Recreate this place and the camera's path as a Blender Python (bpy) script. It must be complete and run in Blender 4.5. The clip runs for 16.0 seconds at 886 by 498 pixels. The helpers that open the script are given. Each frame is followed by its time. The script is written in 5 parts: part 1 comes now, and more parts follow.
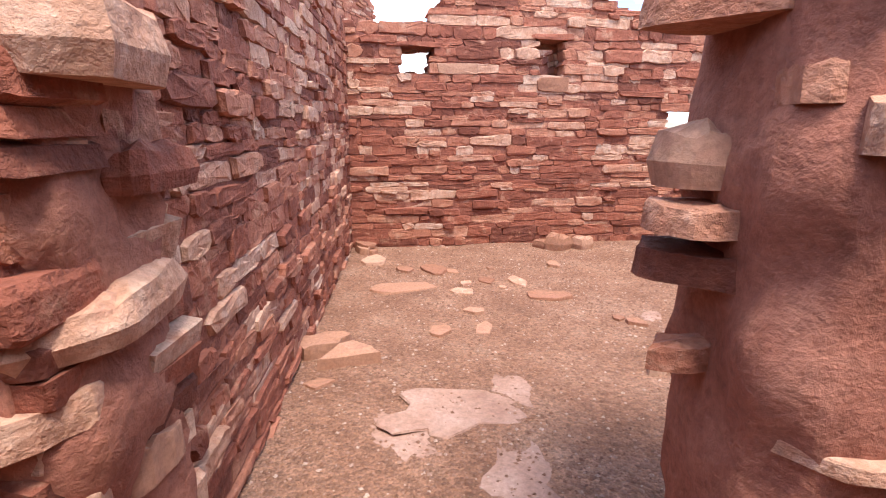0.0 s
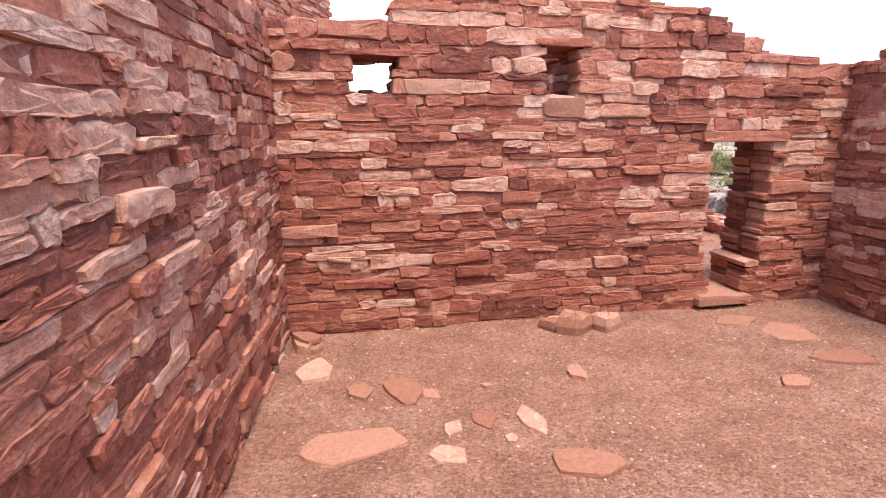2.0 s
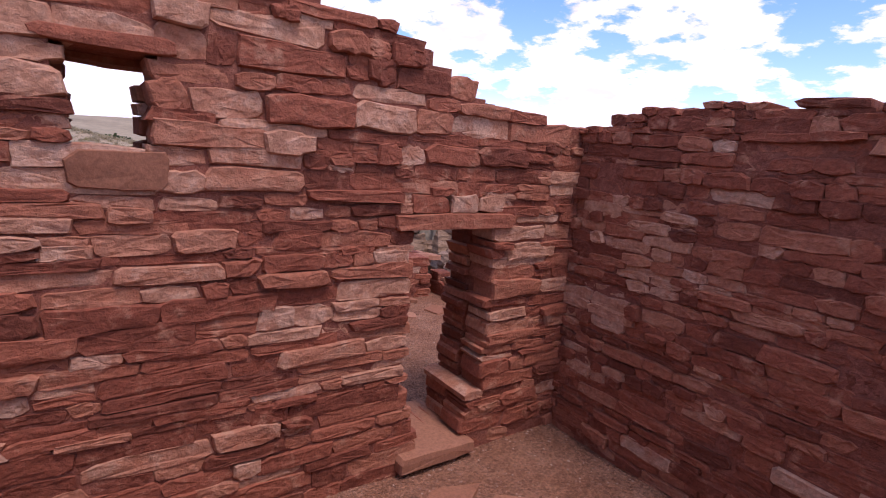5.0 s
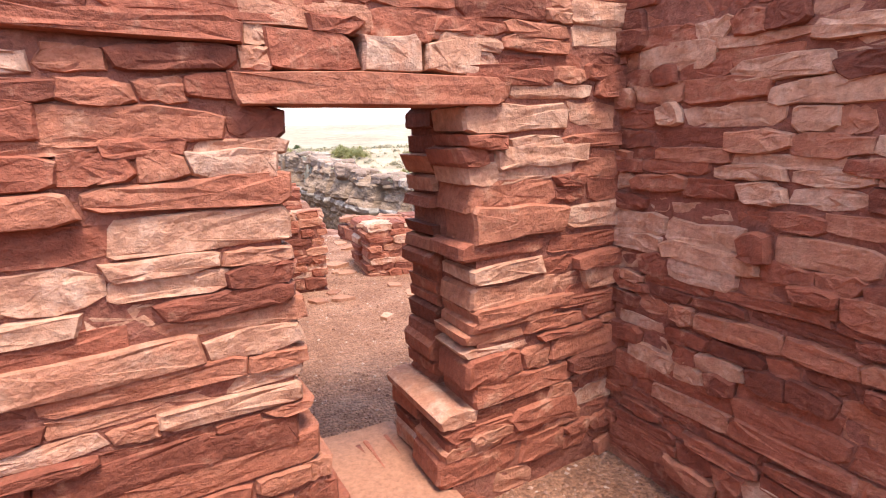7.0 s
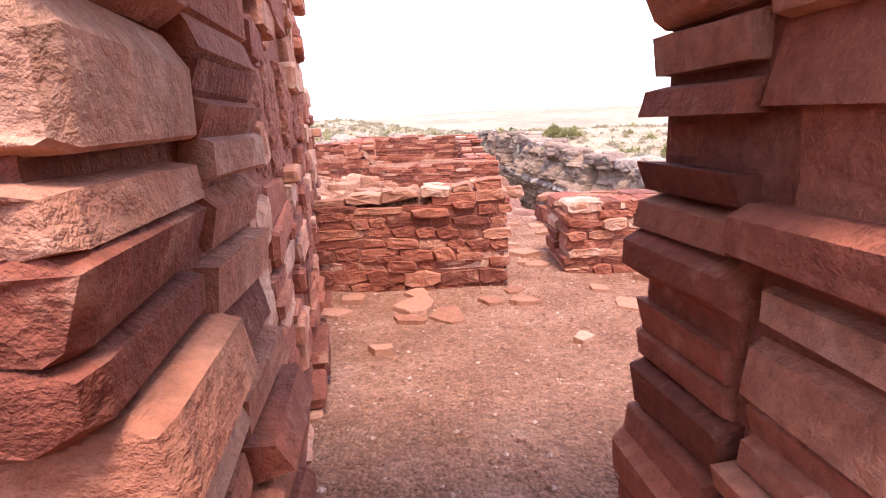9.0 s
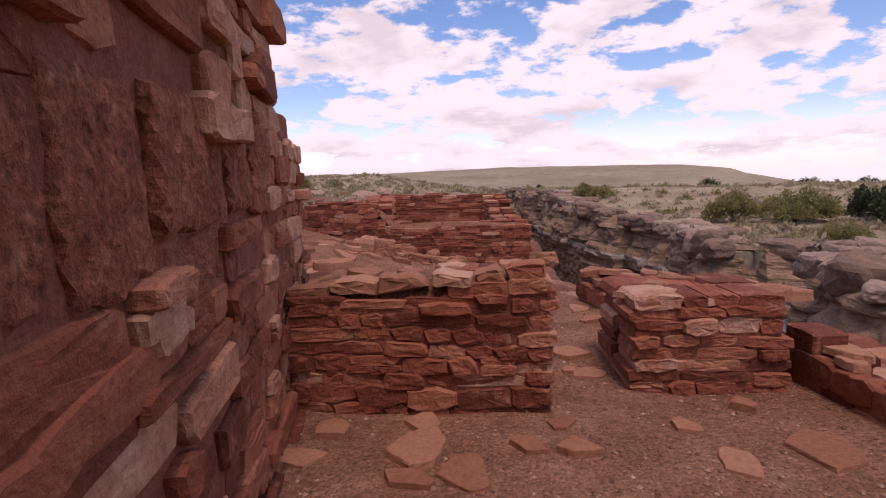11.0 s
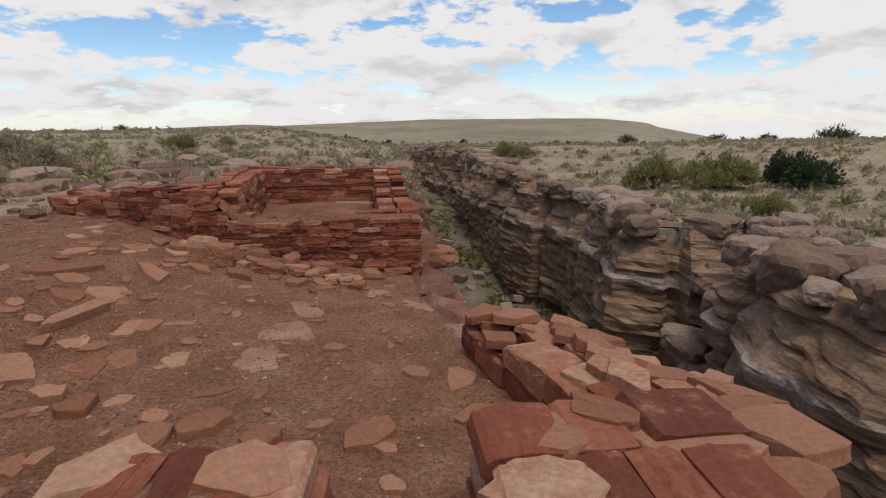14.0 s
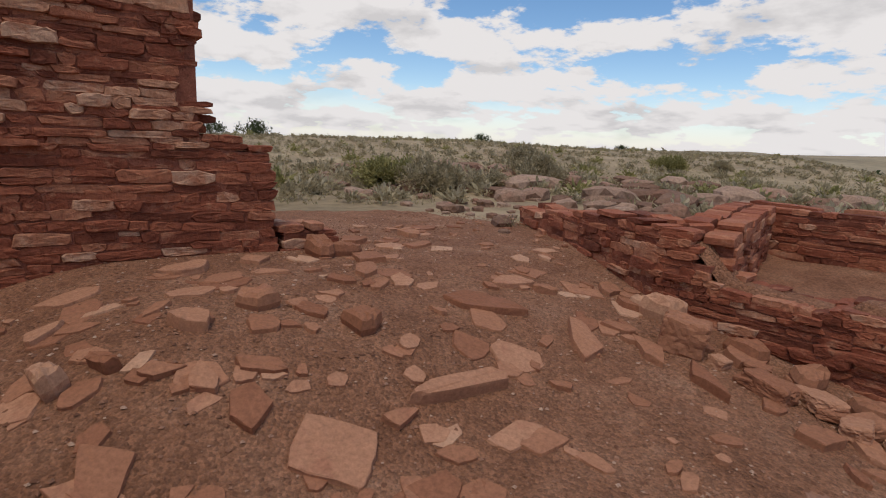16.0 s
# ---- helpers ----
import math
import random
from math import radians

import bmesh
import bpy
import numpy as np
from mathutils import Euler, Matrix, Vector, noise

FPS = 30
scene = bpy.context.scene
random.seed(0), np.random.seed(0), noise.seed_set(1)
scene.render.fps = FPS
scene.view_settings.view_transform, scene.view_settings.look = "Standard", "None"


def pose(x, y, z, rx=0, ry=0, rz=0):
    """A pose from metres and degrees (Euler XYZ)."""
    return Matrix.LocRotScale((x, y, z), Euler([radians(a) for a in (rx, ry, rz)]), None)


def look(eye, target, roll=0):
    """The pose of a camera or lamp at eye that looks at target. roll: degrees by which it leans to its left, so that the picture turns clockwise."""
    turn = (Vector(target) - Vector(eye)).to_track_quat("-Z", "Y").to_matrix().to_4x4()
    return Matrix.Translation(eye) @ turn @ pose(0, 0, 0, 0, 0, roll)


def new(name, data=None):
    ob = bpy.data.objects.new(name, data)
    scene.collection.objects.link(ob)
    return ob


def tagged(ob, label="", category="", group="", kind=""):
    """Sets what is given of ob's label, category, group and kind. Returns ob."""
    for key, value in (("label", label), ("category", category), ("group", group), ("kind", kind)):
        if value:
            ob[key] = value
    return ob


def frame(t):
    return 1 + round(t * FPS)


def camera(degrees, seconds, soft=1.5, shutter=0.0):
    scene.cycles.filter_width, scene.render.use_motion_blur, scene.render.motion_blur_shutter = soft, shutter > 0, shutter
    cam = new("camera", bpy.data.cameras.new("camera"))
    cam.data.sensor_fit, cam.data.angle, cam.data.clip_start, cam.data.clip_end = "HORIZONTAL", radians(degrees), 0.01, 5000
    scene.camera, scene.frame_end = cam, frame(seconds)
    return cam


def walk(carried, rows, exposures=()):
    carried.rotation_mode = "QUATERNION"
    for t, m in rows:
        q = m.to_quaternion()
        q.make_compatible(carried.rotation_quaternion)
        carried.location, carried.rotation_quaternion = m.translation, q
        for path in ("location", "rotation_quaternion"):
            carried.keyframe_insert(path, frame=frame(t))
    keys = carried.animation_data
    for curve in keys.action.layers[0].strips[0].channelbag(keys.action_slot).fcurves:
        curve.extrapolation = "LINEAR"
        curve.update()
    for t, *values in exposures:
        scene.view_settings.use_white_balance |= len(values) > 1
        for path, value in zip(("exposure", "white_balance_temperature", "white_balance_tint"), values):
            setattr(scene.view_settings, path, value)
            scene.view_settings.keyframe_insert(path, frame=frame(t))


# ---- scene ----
cam = camera(80.0, 16.0, 1.1)
PATH = [
    (0, (0.203, -0.63, 1.267), (0.166, 1.318, 0.816), 0.3),
    (0.5, (0.217, -0.167, 1.281), (0.11, 1.778, 0.829), -0.0),
    (1, (0.161, 0.354, 1.274), (0.089, 2.306, 0.844), 0.4),
    (1.5, (0.162, 0.654, 1.38), (0.18, 2.605, 0.94), 0.1),
    (2, (0.178, 1.017, 1.561), (0.242, 2.964, 1.108), 0.0),
    (2.5, (0.114, 1.32, 1.754), (0.189, 3.274, 1.334), 0.2),
    (3, (0.122, 1.705, 1.96), (0.301, 3.653, 1.546), 0.7),
    (3.5, (0.293, 2.04, 1.986), (0.547, 3.986, 1.6), 1.1),
    (4, (0.607, 2.351, 1.993), (0.985, 4.28, 1.626), 2.0),
    (4.5, (1.062, 2.609, 1.914), (1.758, 4.45, 1.557), 4.4),
    (4.7, (1.233, 2.67, 1.899), (2.067, 4.453, 1.543), 5.3),
    (6.8, (2.331, 3.736, 1.383), (3.125, 5.523, 0.963), -1.2),
    (7, (2.418, 3.86, 1.364), (3.09, 5.693, 0.929), -1.6),
    (7.5, (2.563, 4.203, 1.307), (3.022, 6.091, 0.832), -1.0),
    (8, (2.694, 4.576, 1.205), (2.95, 6.498, 0.717), -1.1),
    (8.2, (2.732, 4.695, 1.178), (2.9, 6.628, 0.694), -1.5),
    (10.3, (2.708, 5.675, 1.055), (2.485, 7.622, 0.655), -2.2),
    (10.5, (2.706, 5.826, 1.06), (2.55, 7.785, 0.69), -1.7),
    (11, (2.717, 5.993, 1.137), (2.537, 7.967, 0.874), -1.4),
    (11.5, (2.756, 6.188, 1.221), (2.6, 8.172, 1.02), -2.0),
    (12, (2.84, 6.462, 1.29), (2.794, 8.446, 1.041), -2.6),
    (12.5, (2.901, 6.701, 1.425), (2.926, 8.667, 1.059), -3.7),
    (13, (3.018, 6.982, 1.445), (3.097, 8.938, 1.033), -3.3),
    (13.5, (3.172, 7.334, 1.42), (3.231, 9.288, 0.997), -2.4),
    (14, (3.24, 7.708, 1.395), (3.329, 9.657, 0.953), -0.9),
    (14.5, (3.255, 8.161, 1.344), (3.208, 10.105, 0.874), -0.5),
    (15, (3.127, 8.646, 1.366), (2.676, 10.54, 0.907), 0.7),
    (15.5, (2.814, 9.163, 1.359), (1.883, 10.885, 0.951), 2.5),
    (16, (2.494, 9.501, 1.312), (1.086, 10.869, 0.929), 2.7),
]
EXPOSURE = [(0.0, 1.75, 6000, 8), (0.5, 2.03, 5850, 4), (1.0, 1.92, 6000, 9), (1.5, 1.8, 6100, 12), (2.5, 1.35, 6450, 26), (3.5, 0.66, 6350, 33), (4.7, 0.17, 6450, 38), (6.8, 1.68, 6600, 15), (8.2, 2.02, 6600, 17), (10.3, 0.42, 7150, 54), (11.0, -0.27, 7300, 38), (12.5, -0.42, 7200, 18), (14.5, -0.44, 7100, 11), (16.0, -0.5, 7200, 13)]
walk(cam, [(t, look(eye, target, roll)) for t, eye, target, roll in PATH], EXPOSURE)

# ---- world and sun ----
SUN_ELEV, SUN_ROT = radians(68), radians(160)


def node(tree, kind, **values):
    n = tree.nodes.new(kind)
    for key, value in values.items():
        n.inputs[key.replace("_", " ")].default_value = value
    return n


def build_world():
    world = bpy.data.worlds.new("sky")
    scene.world = world
    world.use_nodes = True
    tree = world.node_tree
    tree.nodes.clear()
    link = tree.links.new
    sky = tree.nodes.new("ShaderNodeTexSky")
    sky.sky_type, sky.sun_disc = "NISHITA", False
    sky.sun_elevation, sky.sun_rotation, sky.altitude = SUN_ELEV, SUN_ROT, 1500
    coord = tree.nodes.new("ShaderNodeTexCoord")
    sep = tree.nodes.new("ShaderNodeSeparateXYZ")
    link(coord.outputs["Generated"], sep.inputs[0])
    # clouds lie on a flat layer overhead: direction divided by its height
    up = node(tree, "ShaderNodeMath"); up.operation = "MAXIMUM"; up.inputs[1].default_value = 0.0
    link(sep.outputs["Z"], up.inputs[0])
    lift = node(tree, "ShaderNodeMath"); lift.operation = "ADD"; lift.inputs[1].default_value = 0.3
    link(up.outputs[0], lift.inputs[0])
    flat = node(tree, "ShaderNodeVectorMath"); flat.operation = "DIVIDE"
    both = tree.nodes.new("ShaderNodeCombineXYZ")
    for axis in range(3):
        link(lift.outputs[0], both.inputs[axis])
    link(coord.outputs["Generated"], flat.inputs[0]); link(both.outputs[0], flat.inputs[1])
    plan = node(tree, "ShaderNodeMapping"); plan.inputs["Scale"].default_value = (1.0, 1.0, 1.9); plan.inputs["Location"].default_value = (3.1, 1.7, 0)
    link(flat.outputs[0], plan.inputs[0])
    big = node(tree, "ShaderNodeTexNoise", Scale=2.7, Detail=12.0, Roughness=0.6, Distortion=0.0)
    link(plan.outputs[0], big.inputs["Vector"])
    cover = tree.nodes.new("ShaderNodeMapRange")
    cover.interpolation_type = "SMOOTHSTEP"
    cover.inputs[1].default_value, cover.inputs[2].default_value = 0.475, 0.54
    # more cloud shows towards the horizon
    rim = tree.nodes.new("ShaderNodeMapRange")
    rim.inputs[1].default_value, rim.inputs[2].default_value, rim.inputs[3].default_value, rim.inputs[4].default_value = 0.0, 0.3, 0.06, 0.0
    link(sep.outputs["Z"], rim.inputs[0])
    fuller = node(tree, "ShaderNodeMath"); fuller.operation = "ADD"
    link(big.outputs[0], fuller.inputs[0]); link(rim.outputs[0], fuller.inputs[1])
    link(fuller.outputs[0], cover.inputs[0])
    # a cloud is grey underneath: where there is more cloud just above than here
    above = node(tree, "ShaderNodeVectorMath"); above.operation = "ADD"; above.inputs[1].default_value = (0.0, 0.0, 0.09)
    link(plan.outputs[0], above.inputs[0])
    upper = node(tree, "ShaderNodeTexNoise", Scale=2.7, Detail=6.0, Roughness=0.5, Distortion=0.0)
    link(above.outputs[0], upper.inputs["Vector"])
    lower = node(tree, "ShaderNodeMath"); lower.operation = "SUBTRACT"
    link(upper.outputs[0], lower.inputs[0]); link(big.outputs[0], lower.inputs[1])
    heavy = node(tree, "ShaderNodeMath"); heavy.operation = "MULTIPLY_ADD"; heavy.inputs[1].default_value = 0.55
    link(upper.outputs[0], heavy.inputs[0]); link(lower.outputs[0], heavy.inputs[2])
    thick = tree.nodes.new("ShaderNodeMapRange")
    thick.inputs[1].default_value, thick.inputs[2].default_value = 0.27, 0.45
    link(heavy.outputs[0], thick.inputs[0])
    ramp = tree.nodes.new("ShaderNodeValToRGB")
    ramp.color_ramp.elements[0].color = (7.85, 8.2, 8.85, 1)
    ramp.color_ramp.elements[1].color = (6.1, 6.4, 7.0, 1)
    link(thick.outputs[0], ramp.inputs[0])
    # haze whitens the lowest sky
    low = tree.nodes.new("ShaderNodeMapRange")
    low.inputs[1].default_value, low.inputs[2].default_value, low.inputs[3].default_value, low.inputs[4].default_value = 0.0, 0.11, 0.85, 0.0
    link(sep.outputs["Z"], low.inputs[0])
    most = node(tree, "ShaderNodeMath"); most.operation = "MAXIMUM"
    link(cover.outputs[0], most.inputs[0]); link(low.outputs[0], most.inputs[1])
    mix = tree.nodes.new("ShaderNodeMix"); mix.data_type = "RGBA"
    deep = node(tree, "ShaderNodeHueSaturation", Saturation=1.25, Value=1.6)
    link(sky.outputs[0], deep.inputs["Color"])
    link(most.outputs[0], mix.inputs[0]); link(deep.outputs[0], mix.inputs[6]); link(ramp.outputs[0], mix.inputs[7])
    back = node(tree, "ShaderNodeBackground", Strength=0.135)
    link(mix.outputs[2], back.inputs[0])
    out = tree.nodes.new("ShaderNodeOutputWorld")
    link(back.outputs[0], out.inputs[0])


build_world()
sun_data = bpy.data.lights.new("sun", "SUN")
sun_data.energy, sun_data.angle, sun_data.color = 2.1, radians(18), (1.0, 0.94, 0.84)
sun = new("sun", sun_data)
sun.matrix_world = look((math.cos(SUN_ELEV) * math.sin(SUN_ROT) * 50, math.cos(SUN_ELEV) * math.cos(SUN_ROT) * 50, math.sin(SUN_ELEV) * 50), (0, 0, 0))


# ---- materials ----
def material(name, stops, scale=6.0, rough=0.9, bump=0.3, fine=40.0, source="", stain=None, squash=1.0, spread=1.0, contrast=0.31, bed=0.0, grit=0.0):
    """Rock, soil or leaf. stops: (place, colour) of the ramp. source: '', 'object' (one shade an object) or 'island'. stain: colour, amount, scale.
    bed: strength of fine level bedding; grit: pebbles to the metre."""
    m = bpy.data.materials.new(name)
    m.use_nodes = True
    tree = m.node_tree
    link = tree.links.new
    shader = tree.nodes["Principled BSDF"]
    shader.inputs["Roughness"].default_value = rough
    shader.inputs["Specular IOR Level"].default_value = 0.25
    coord = tree.nodes.new("ShaderNodeNewGeometry")
    mapping = node(tree, "ShaderNodeMapping")
    mapping.inputs["Scale"].default_value = (1, 1, squash)
    link(coord.outputs["Position"], mapping.inputs[0])
    coarse = node(tree, "ShaderNodeTexNoise", Scale=scale, Detail=6.0, Roughness=0.62)
    grain = node(tree, "ShaderNodeTexNoise", Scale=fine, Detail=5.0, Roughness=0.7)
    link(mapping.outputs[0], coarse.inputs["Vector"]); link(mapping.outputs[0], grain.inputs["Vector"])
    ramp = tree.nodes.new("ShaderNodeValToRGB")
    els = ramp.color_ramp.elements
    while len(els) < len(stops):
        els.new(0.5)
    for el, (place, colour) in zip(els, stops):
        el.position, el.color = place, (*colour, 1)
    if source:
        rnd = tree.nodes.new("ShaderNodeObjectInfo") if source == "object" else coord
        value = rnd.outputs["Random"] if source == "object" else rnd.outputs["Random Per Island"]
        wob = node(tree, "ShaderNodeMath"); wob.operation = "MULTIPLY_ADD"; wob.inputs[1].default_value = 0.34 * spread; wob.inputs[2].default_value = -0.17 * spread
        link(coarse.outputs[0], wob.inputs[0])
        add = node(tree, "ShaderNodeMath"); add.operation = "ADD"; add.use_clamp = True
        link(value, add.inputs[0]); link(wob.outputs[0], add.inputs[1])
        link(add.outputs[0], ramp.inputs[0])
    else:
        wide = node(tree, "ShaderNodeMapRange"); wide.inputs[1].default_value, wide.inputs[2].default_value = 0.28, 0.72
        link(coarse.outputs[0], wide.inputs[0]); link(wide.outputs[0], ramp.inputs[0])
    colour = ramp.outputs[0]
    if stain:
        shade, amount, size = stain
        patch = node(tree, "ShaderNodeTexNoise", Scale=size, Detail=7.0, Roughness=0.68)
        link(mapping.outputs[0], patch.inputs["Vector"])
        cut = node(tree, "ShaderNodeMapRange"); cut.inputs[1].default_value, cut.inputs[2].default_value, cut.inputs[4].default_value = 0.56, 0.68, amount
        link(patch.outputs[0], cut.inputs[0])
        mix = tree.nodes.new("ShaderNodeMix"); mix.data_type = "RGBA"
        link(cut.outputs[0], mix.inputs[0]); link(colour, mix.inputs[6]); mix.inputs[7].default_value = (*shade, 1)
        colour = mix.outputs[2]
    # fine grain lightens and darkens a little
    span = node(tree, "ShaderNodeMapRange"); span.inputs[1].default_value, span.inputs[2].default_value, span.inputs[3].default_value, span.inputs[4].default_value = 0.25, 0.75, 1 - contrast, 1 + contrast
    link(grain.outputs[0], span.inputs[0])
    mul = node(tree, "ShaderNodeVectorMath"); mul.operation = "SCALE"
    link(colour, mul.inputs[0]); link(span.outputs[0], mul.inputs["Scale"])
    both = node(tree, "ShaderNodeMath"); both.operation = "MULTIPLY_ADD"; both.inputs[1].default_value = 0.35
    link(grain.outputs[0], both.inputs[0]); link(coarse.outputs[0], both.inputs[2])
    if bed:
        level = node(tree, "ShaderNodeMapping")
        level.inputs["Scale"].default_value = (1, 1, 4.5)
        link(coord.outputs["Position"], level.inputs[0])
        sheets = node(tree, "ShaderNodeTexNoise", Scale=fine * 0.16, Detail=4.0, Roughness=0.6)
        link(level.outputs[0], sheets.inputs["Vector"])
        tint = node(tree, "ShaderNodeMapRange"); tint.inputs[1].default_value, tint.inputs[2].default_value, tint.inputs[3].default_value, tint.inputs[4].default_value = 0.35, 0.65, 1 - 0.22 * bed, 1 + 0.18 * bed
        link(sheets.outputs[0], tint.inputs[0])
        more = node(tree, "ShaderNodeVectorMath"); more.operation = "SCALE"
        link(mul.outputs[0], more.inputs[0]); link(tint.outputs[0], more.inputs["Scale"])
        mul = more
        ridge = node(tree, "ShaderNodeMath"); ridge.operation = "MULTIPLY_ADD"; ridge.inputs[1].default_value = 0.8 * bed
        link(sheets.outputs[0], ridge.inputs[0]); link(both.outputs[0], ridge.inputs[2])
        both = ridge
    if grit:
        cells = node(tree, "ShaderNodeTexVoronoi", Scale=grit)
        link(coord.outputs["Position"], cells.inputs["Vector"])
        shade = node(tree, "ShaderNodeSeparateColor")
        link(cells.outputs["Color"], shade.inputs[0])
        tint = node(tree, "ShaderNodeMapRange"); tint.inputs[3].default_value, tint.inputs[4].default_value = 0.74, 1.3
        link(shade.outputs[0], tint.inputs[0])
        more = node(tree, "ShaderNodeVectorMath"); more.operation = "SCALE"
        link(mul.outputs[0], more.inputs[0]); link(tint.outputs[0], more.inputs["Scale"])
        mul = more
        ridge = node(tree, "ShaderNodeMath"); ridge.operation = "MULTIPLY_ADD"; ridge.inputs[1].default_value = -0.5
        link(cells.outputs["Distance"], ridge.inputs[0]); link(both.outputs[0], ridge.inputs[2])
        both = ridge
    link(mul.outputs[0], shader.inputs["Base Color"])
    relief = node(tree, "ShaderNodeBump", Strength=bump, Distance=0.03)
    link(both.outputs[0], relief.inputs["Height"]); link(relief.outputs[0], shader.inputs["Normal"])
    return m


RED = [(0.0, (0.15, 0.045, 0.026)), (0.22, (0.225, 0.066, 0.037)), (0.55, (0.305, 0.097, 0.054)), (0.8, (0.36, 0.138, 0.078)), (0.92, (0.42, 0.192, 0.115)), (1.0, (0.50, 0.30, 0.205))]
stone_mat = material("red_sandstone", RED, 9.0, 0.88, 0.85, 42.0, "object", ((0.43, 0.225, 0.14), 0.6, 9.0), 1.0, 1.5, bed=0.3)
stone_bulk = material("red_sandstone_bulk", RED, 9.0, 0.88, 0.85, 42.0, "island", ((0.43, 0.225, 0.14), 0.6, 9.0), 1.0, 1.5, bed=0.3)
pale_mat = material("pale_sandstone", [(0.0, (0.36, 0.16, 0.095)), (0.5, (0.46, 0.235, 0.145)), (1.0, (0.56, 0.35, 0.245))], 12.0, 0.9, 0.7, 44.0, "", ((0.34, 0.15, 0.095), 0.75, 8.0), 1.0, bed=0.25)
slab_mat = material("flat_sandstone", [(0.0, (0.24, 0.098, 0.055)), (0.5, (0.33, 0.153, 0.09)), (0.85, (0.40, 0.205, 0.127)), (1.0, (0.47, 0.28, 0.185))], 5.0, 0.9, 0.35, 50.0, "object", ((0.30, 0.12, 0.075), 0.5, 6.0))
mortar_mat = material("earth_mortar", [(0.0, (0.18, 0.06, 0.038)), (0.5, (0.25, 0.088, 0.056)), (1.0, (0.31, 0.125, 0.08))], 14.0, 0.95, 0.8, 70.0)
pitted_mat = material("pitted_sandstone", [(0.0, (0.17, 0.052, 0.03)), (0.5, (0.27, 0.09, 0.052)), (1.0, (0.36, 0.145, 0.085))], 16.0, 0.92, 1.0, 60.0, "", ((0.42, 0.21, 0.13), 0.75, 5.0), contrast=0.75)
plaster_mat = material("mud_plaster", [(0.0, (0.23, 0.082, 0.05)), (0.5, (0.30, 0.112, 0.07)), (1.0, (0.36, 0.155, 0.1))], 6.0, 0.95, 0.7, 45.0)
ground_mat = material("red_soil", [(0.0, (0.19, 0.085, 0.048)), (0.45, (0.255, 0.119, 0.069)), (0.75, (0.295, 0.147, 0.089)), (1.0, (0.35, 0.195, 0.128))], 2.6, 0.95, 1.0, 85.0, "", ((0.30, 0.157, 0.1), 0.7, 1.1), contrast=0.4, grit=62.0)
pebble_mat = material("pebbles", [(0.0, (0.16, 0.072, 0.044)), (0.45, (0.24, 0.115, 0.07)), (0.8, (0.31, 0.165, 0.112)), (1.0, (0.46, 0.31, 0.23))], 20.0, 0.9, 0.3, 80.0, "island")
bedrock_mat = material("pink_bedrock", [(0.0, (0.25, 0.125, 0.083)), (0.5, (0.33, 0.18, 0.125)), (1.0, (0.41, 0.25, 0.185))], 4.0, 0.9, 0.4, 45.0)
cliff_mat = material("tan_limestone", [(0.0, (0.12, 0.074, 0.047)), (0.35, (0.21, 0.134, 0.084)), (0.7, (0.285, 0.187, 0.121)), (1.0, (0.36, 0.26, 0.187))], 1.6, 0.93, 1.0, 16.0, "", ((0.27, 0.145, 0.078), 0.85, 0.6), 3.0, contrast=0.5, bed=0.9)
pale_layer_mat = material("pale_limestone_layer", [(0.0, (0.25, 0.195, 0.15)), (0.5, (0.36, 0.295, 0.235)), (1.0, (0.46, 0.39, 0.325))], 2.4, 0.93, 0.9, 16.0, "", ((0.30, 0.19, 0.12), 0.8, 0.9), 2.0, contrast=0.5, bed=0.9)
boulder_mat = material("tan_boulders", [(0.0, (0.185, 0.118, 0.083)), (0.5, (0.265, 0.178, 0.13)), (1.0, (0.35, 0.262, 0.2))], 2.5, 0.93, 1.0, 20.0, "object", ((0.28, 0.15, 0.088), 0.7, 1.2), contrast=0.4, bed=0.4)
rim_mat = material("weathered_limestone", [(0.0, (0.175, 0.118, 0.086)), (0.5, (0.26, 0.185, 0.142)), (1.0, (0.35, 0.272, 0.222))], 3.0, 0.93, 0.7, 22.0, "island", ((0.30, 0.14, 0.10), 0.5, 1.0))
plain_mat = material("dry_grassland", [(0.0, (0.19, 0.145, 0.085)), (0.45, (0.285, 0.218, 0.138)), (0.75, (0.36, 0.28, 0.18)), (1.0, (0.26, 0.21, 0.125))], 0.35, 0.95, 0.8, 5.0, "", ((0.25, 0.135, 0.088), 0.7, 0.12))
hill_mat = material("grassy_hill", [(0.0, (0.18, 0.145, 0.092)), (0.5, (0.27, 0.222, 0.145)), (1.0, (0.37, 0.31, 0.21))], 0.008, 0.95, 0.2, 0.12, "", ((0.10, 0.085, 0.06), 0.7, 0.004))
sage_mat = material("sage_leaves", [(0.0, (0.27, 0.225, 0.14)), (0.5, (0.40, 0.34, 0.215)), (1.0, (0.51, 0.44, 0.31))], 3.0, 0.8, 0.1, 40.0, "island")
green_mat = material("green_shrub_leaves", [(0.0, (0.20, 0.185, 0.07)), (0.5, (0.31, 0.285, 0.115)), (1.0, (0.42, 0.38, 0.18))], 3.0, 0.75, 0.1, 40.0, "island")
juniper_mat = material("juniper_leaves", [(0.0, (0.035, 0.05, 0.022)), (0.6, (0.06, 0.082, 0.036)), (1.0, (0.095, 0.12, 0.05))], 3.0, 0.75, 0.1, 40.0, "island")
grass_mat = material("dry_grass", [(0.0, (0.24, 0.20, 0.11)), (0.5, (0.36, 0.30, 0.18)), (1.0, (0.46, 0.40, 0.26))], 3.0, 0.85, 0.1, 40.0, "island")
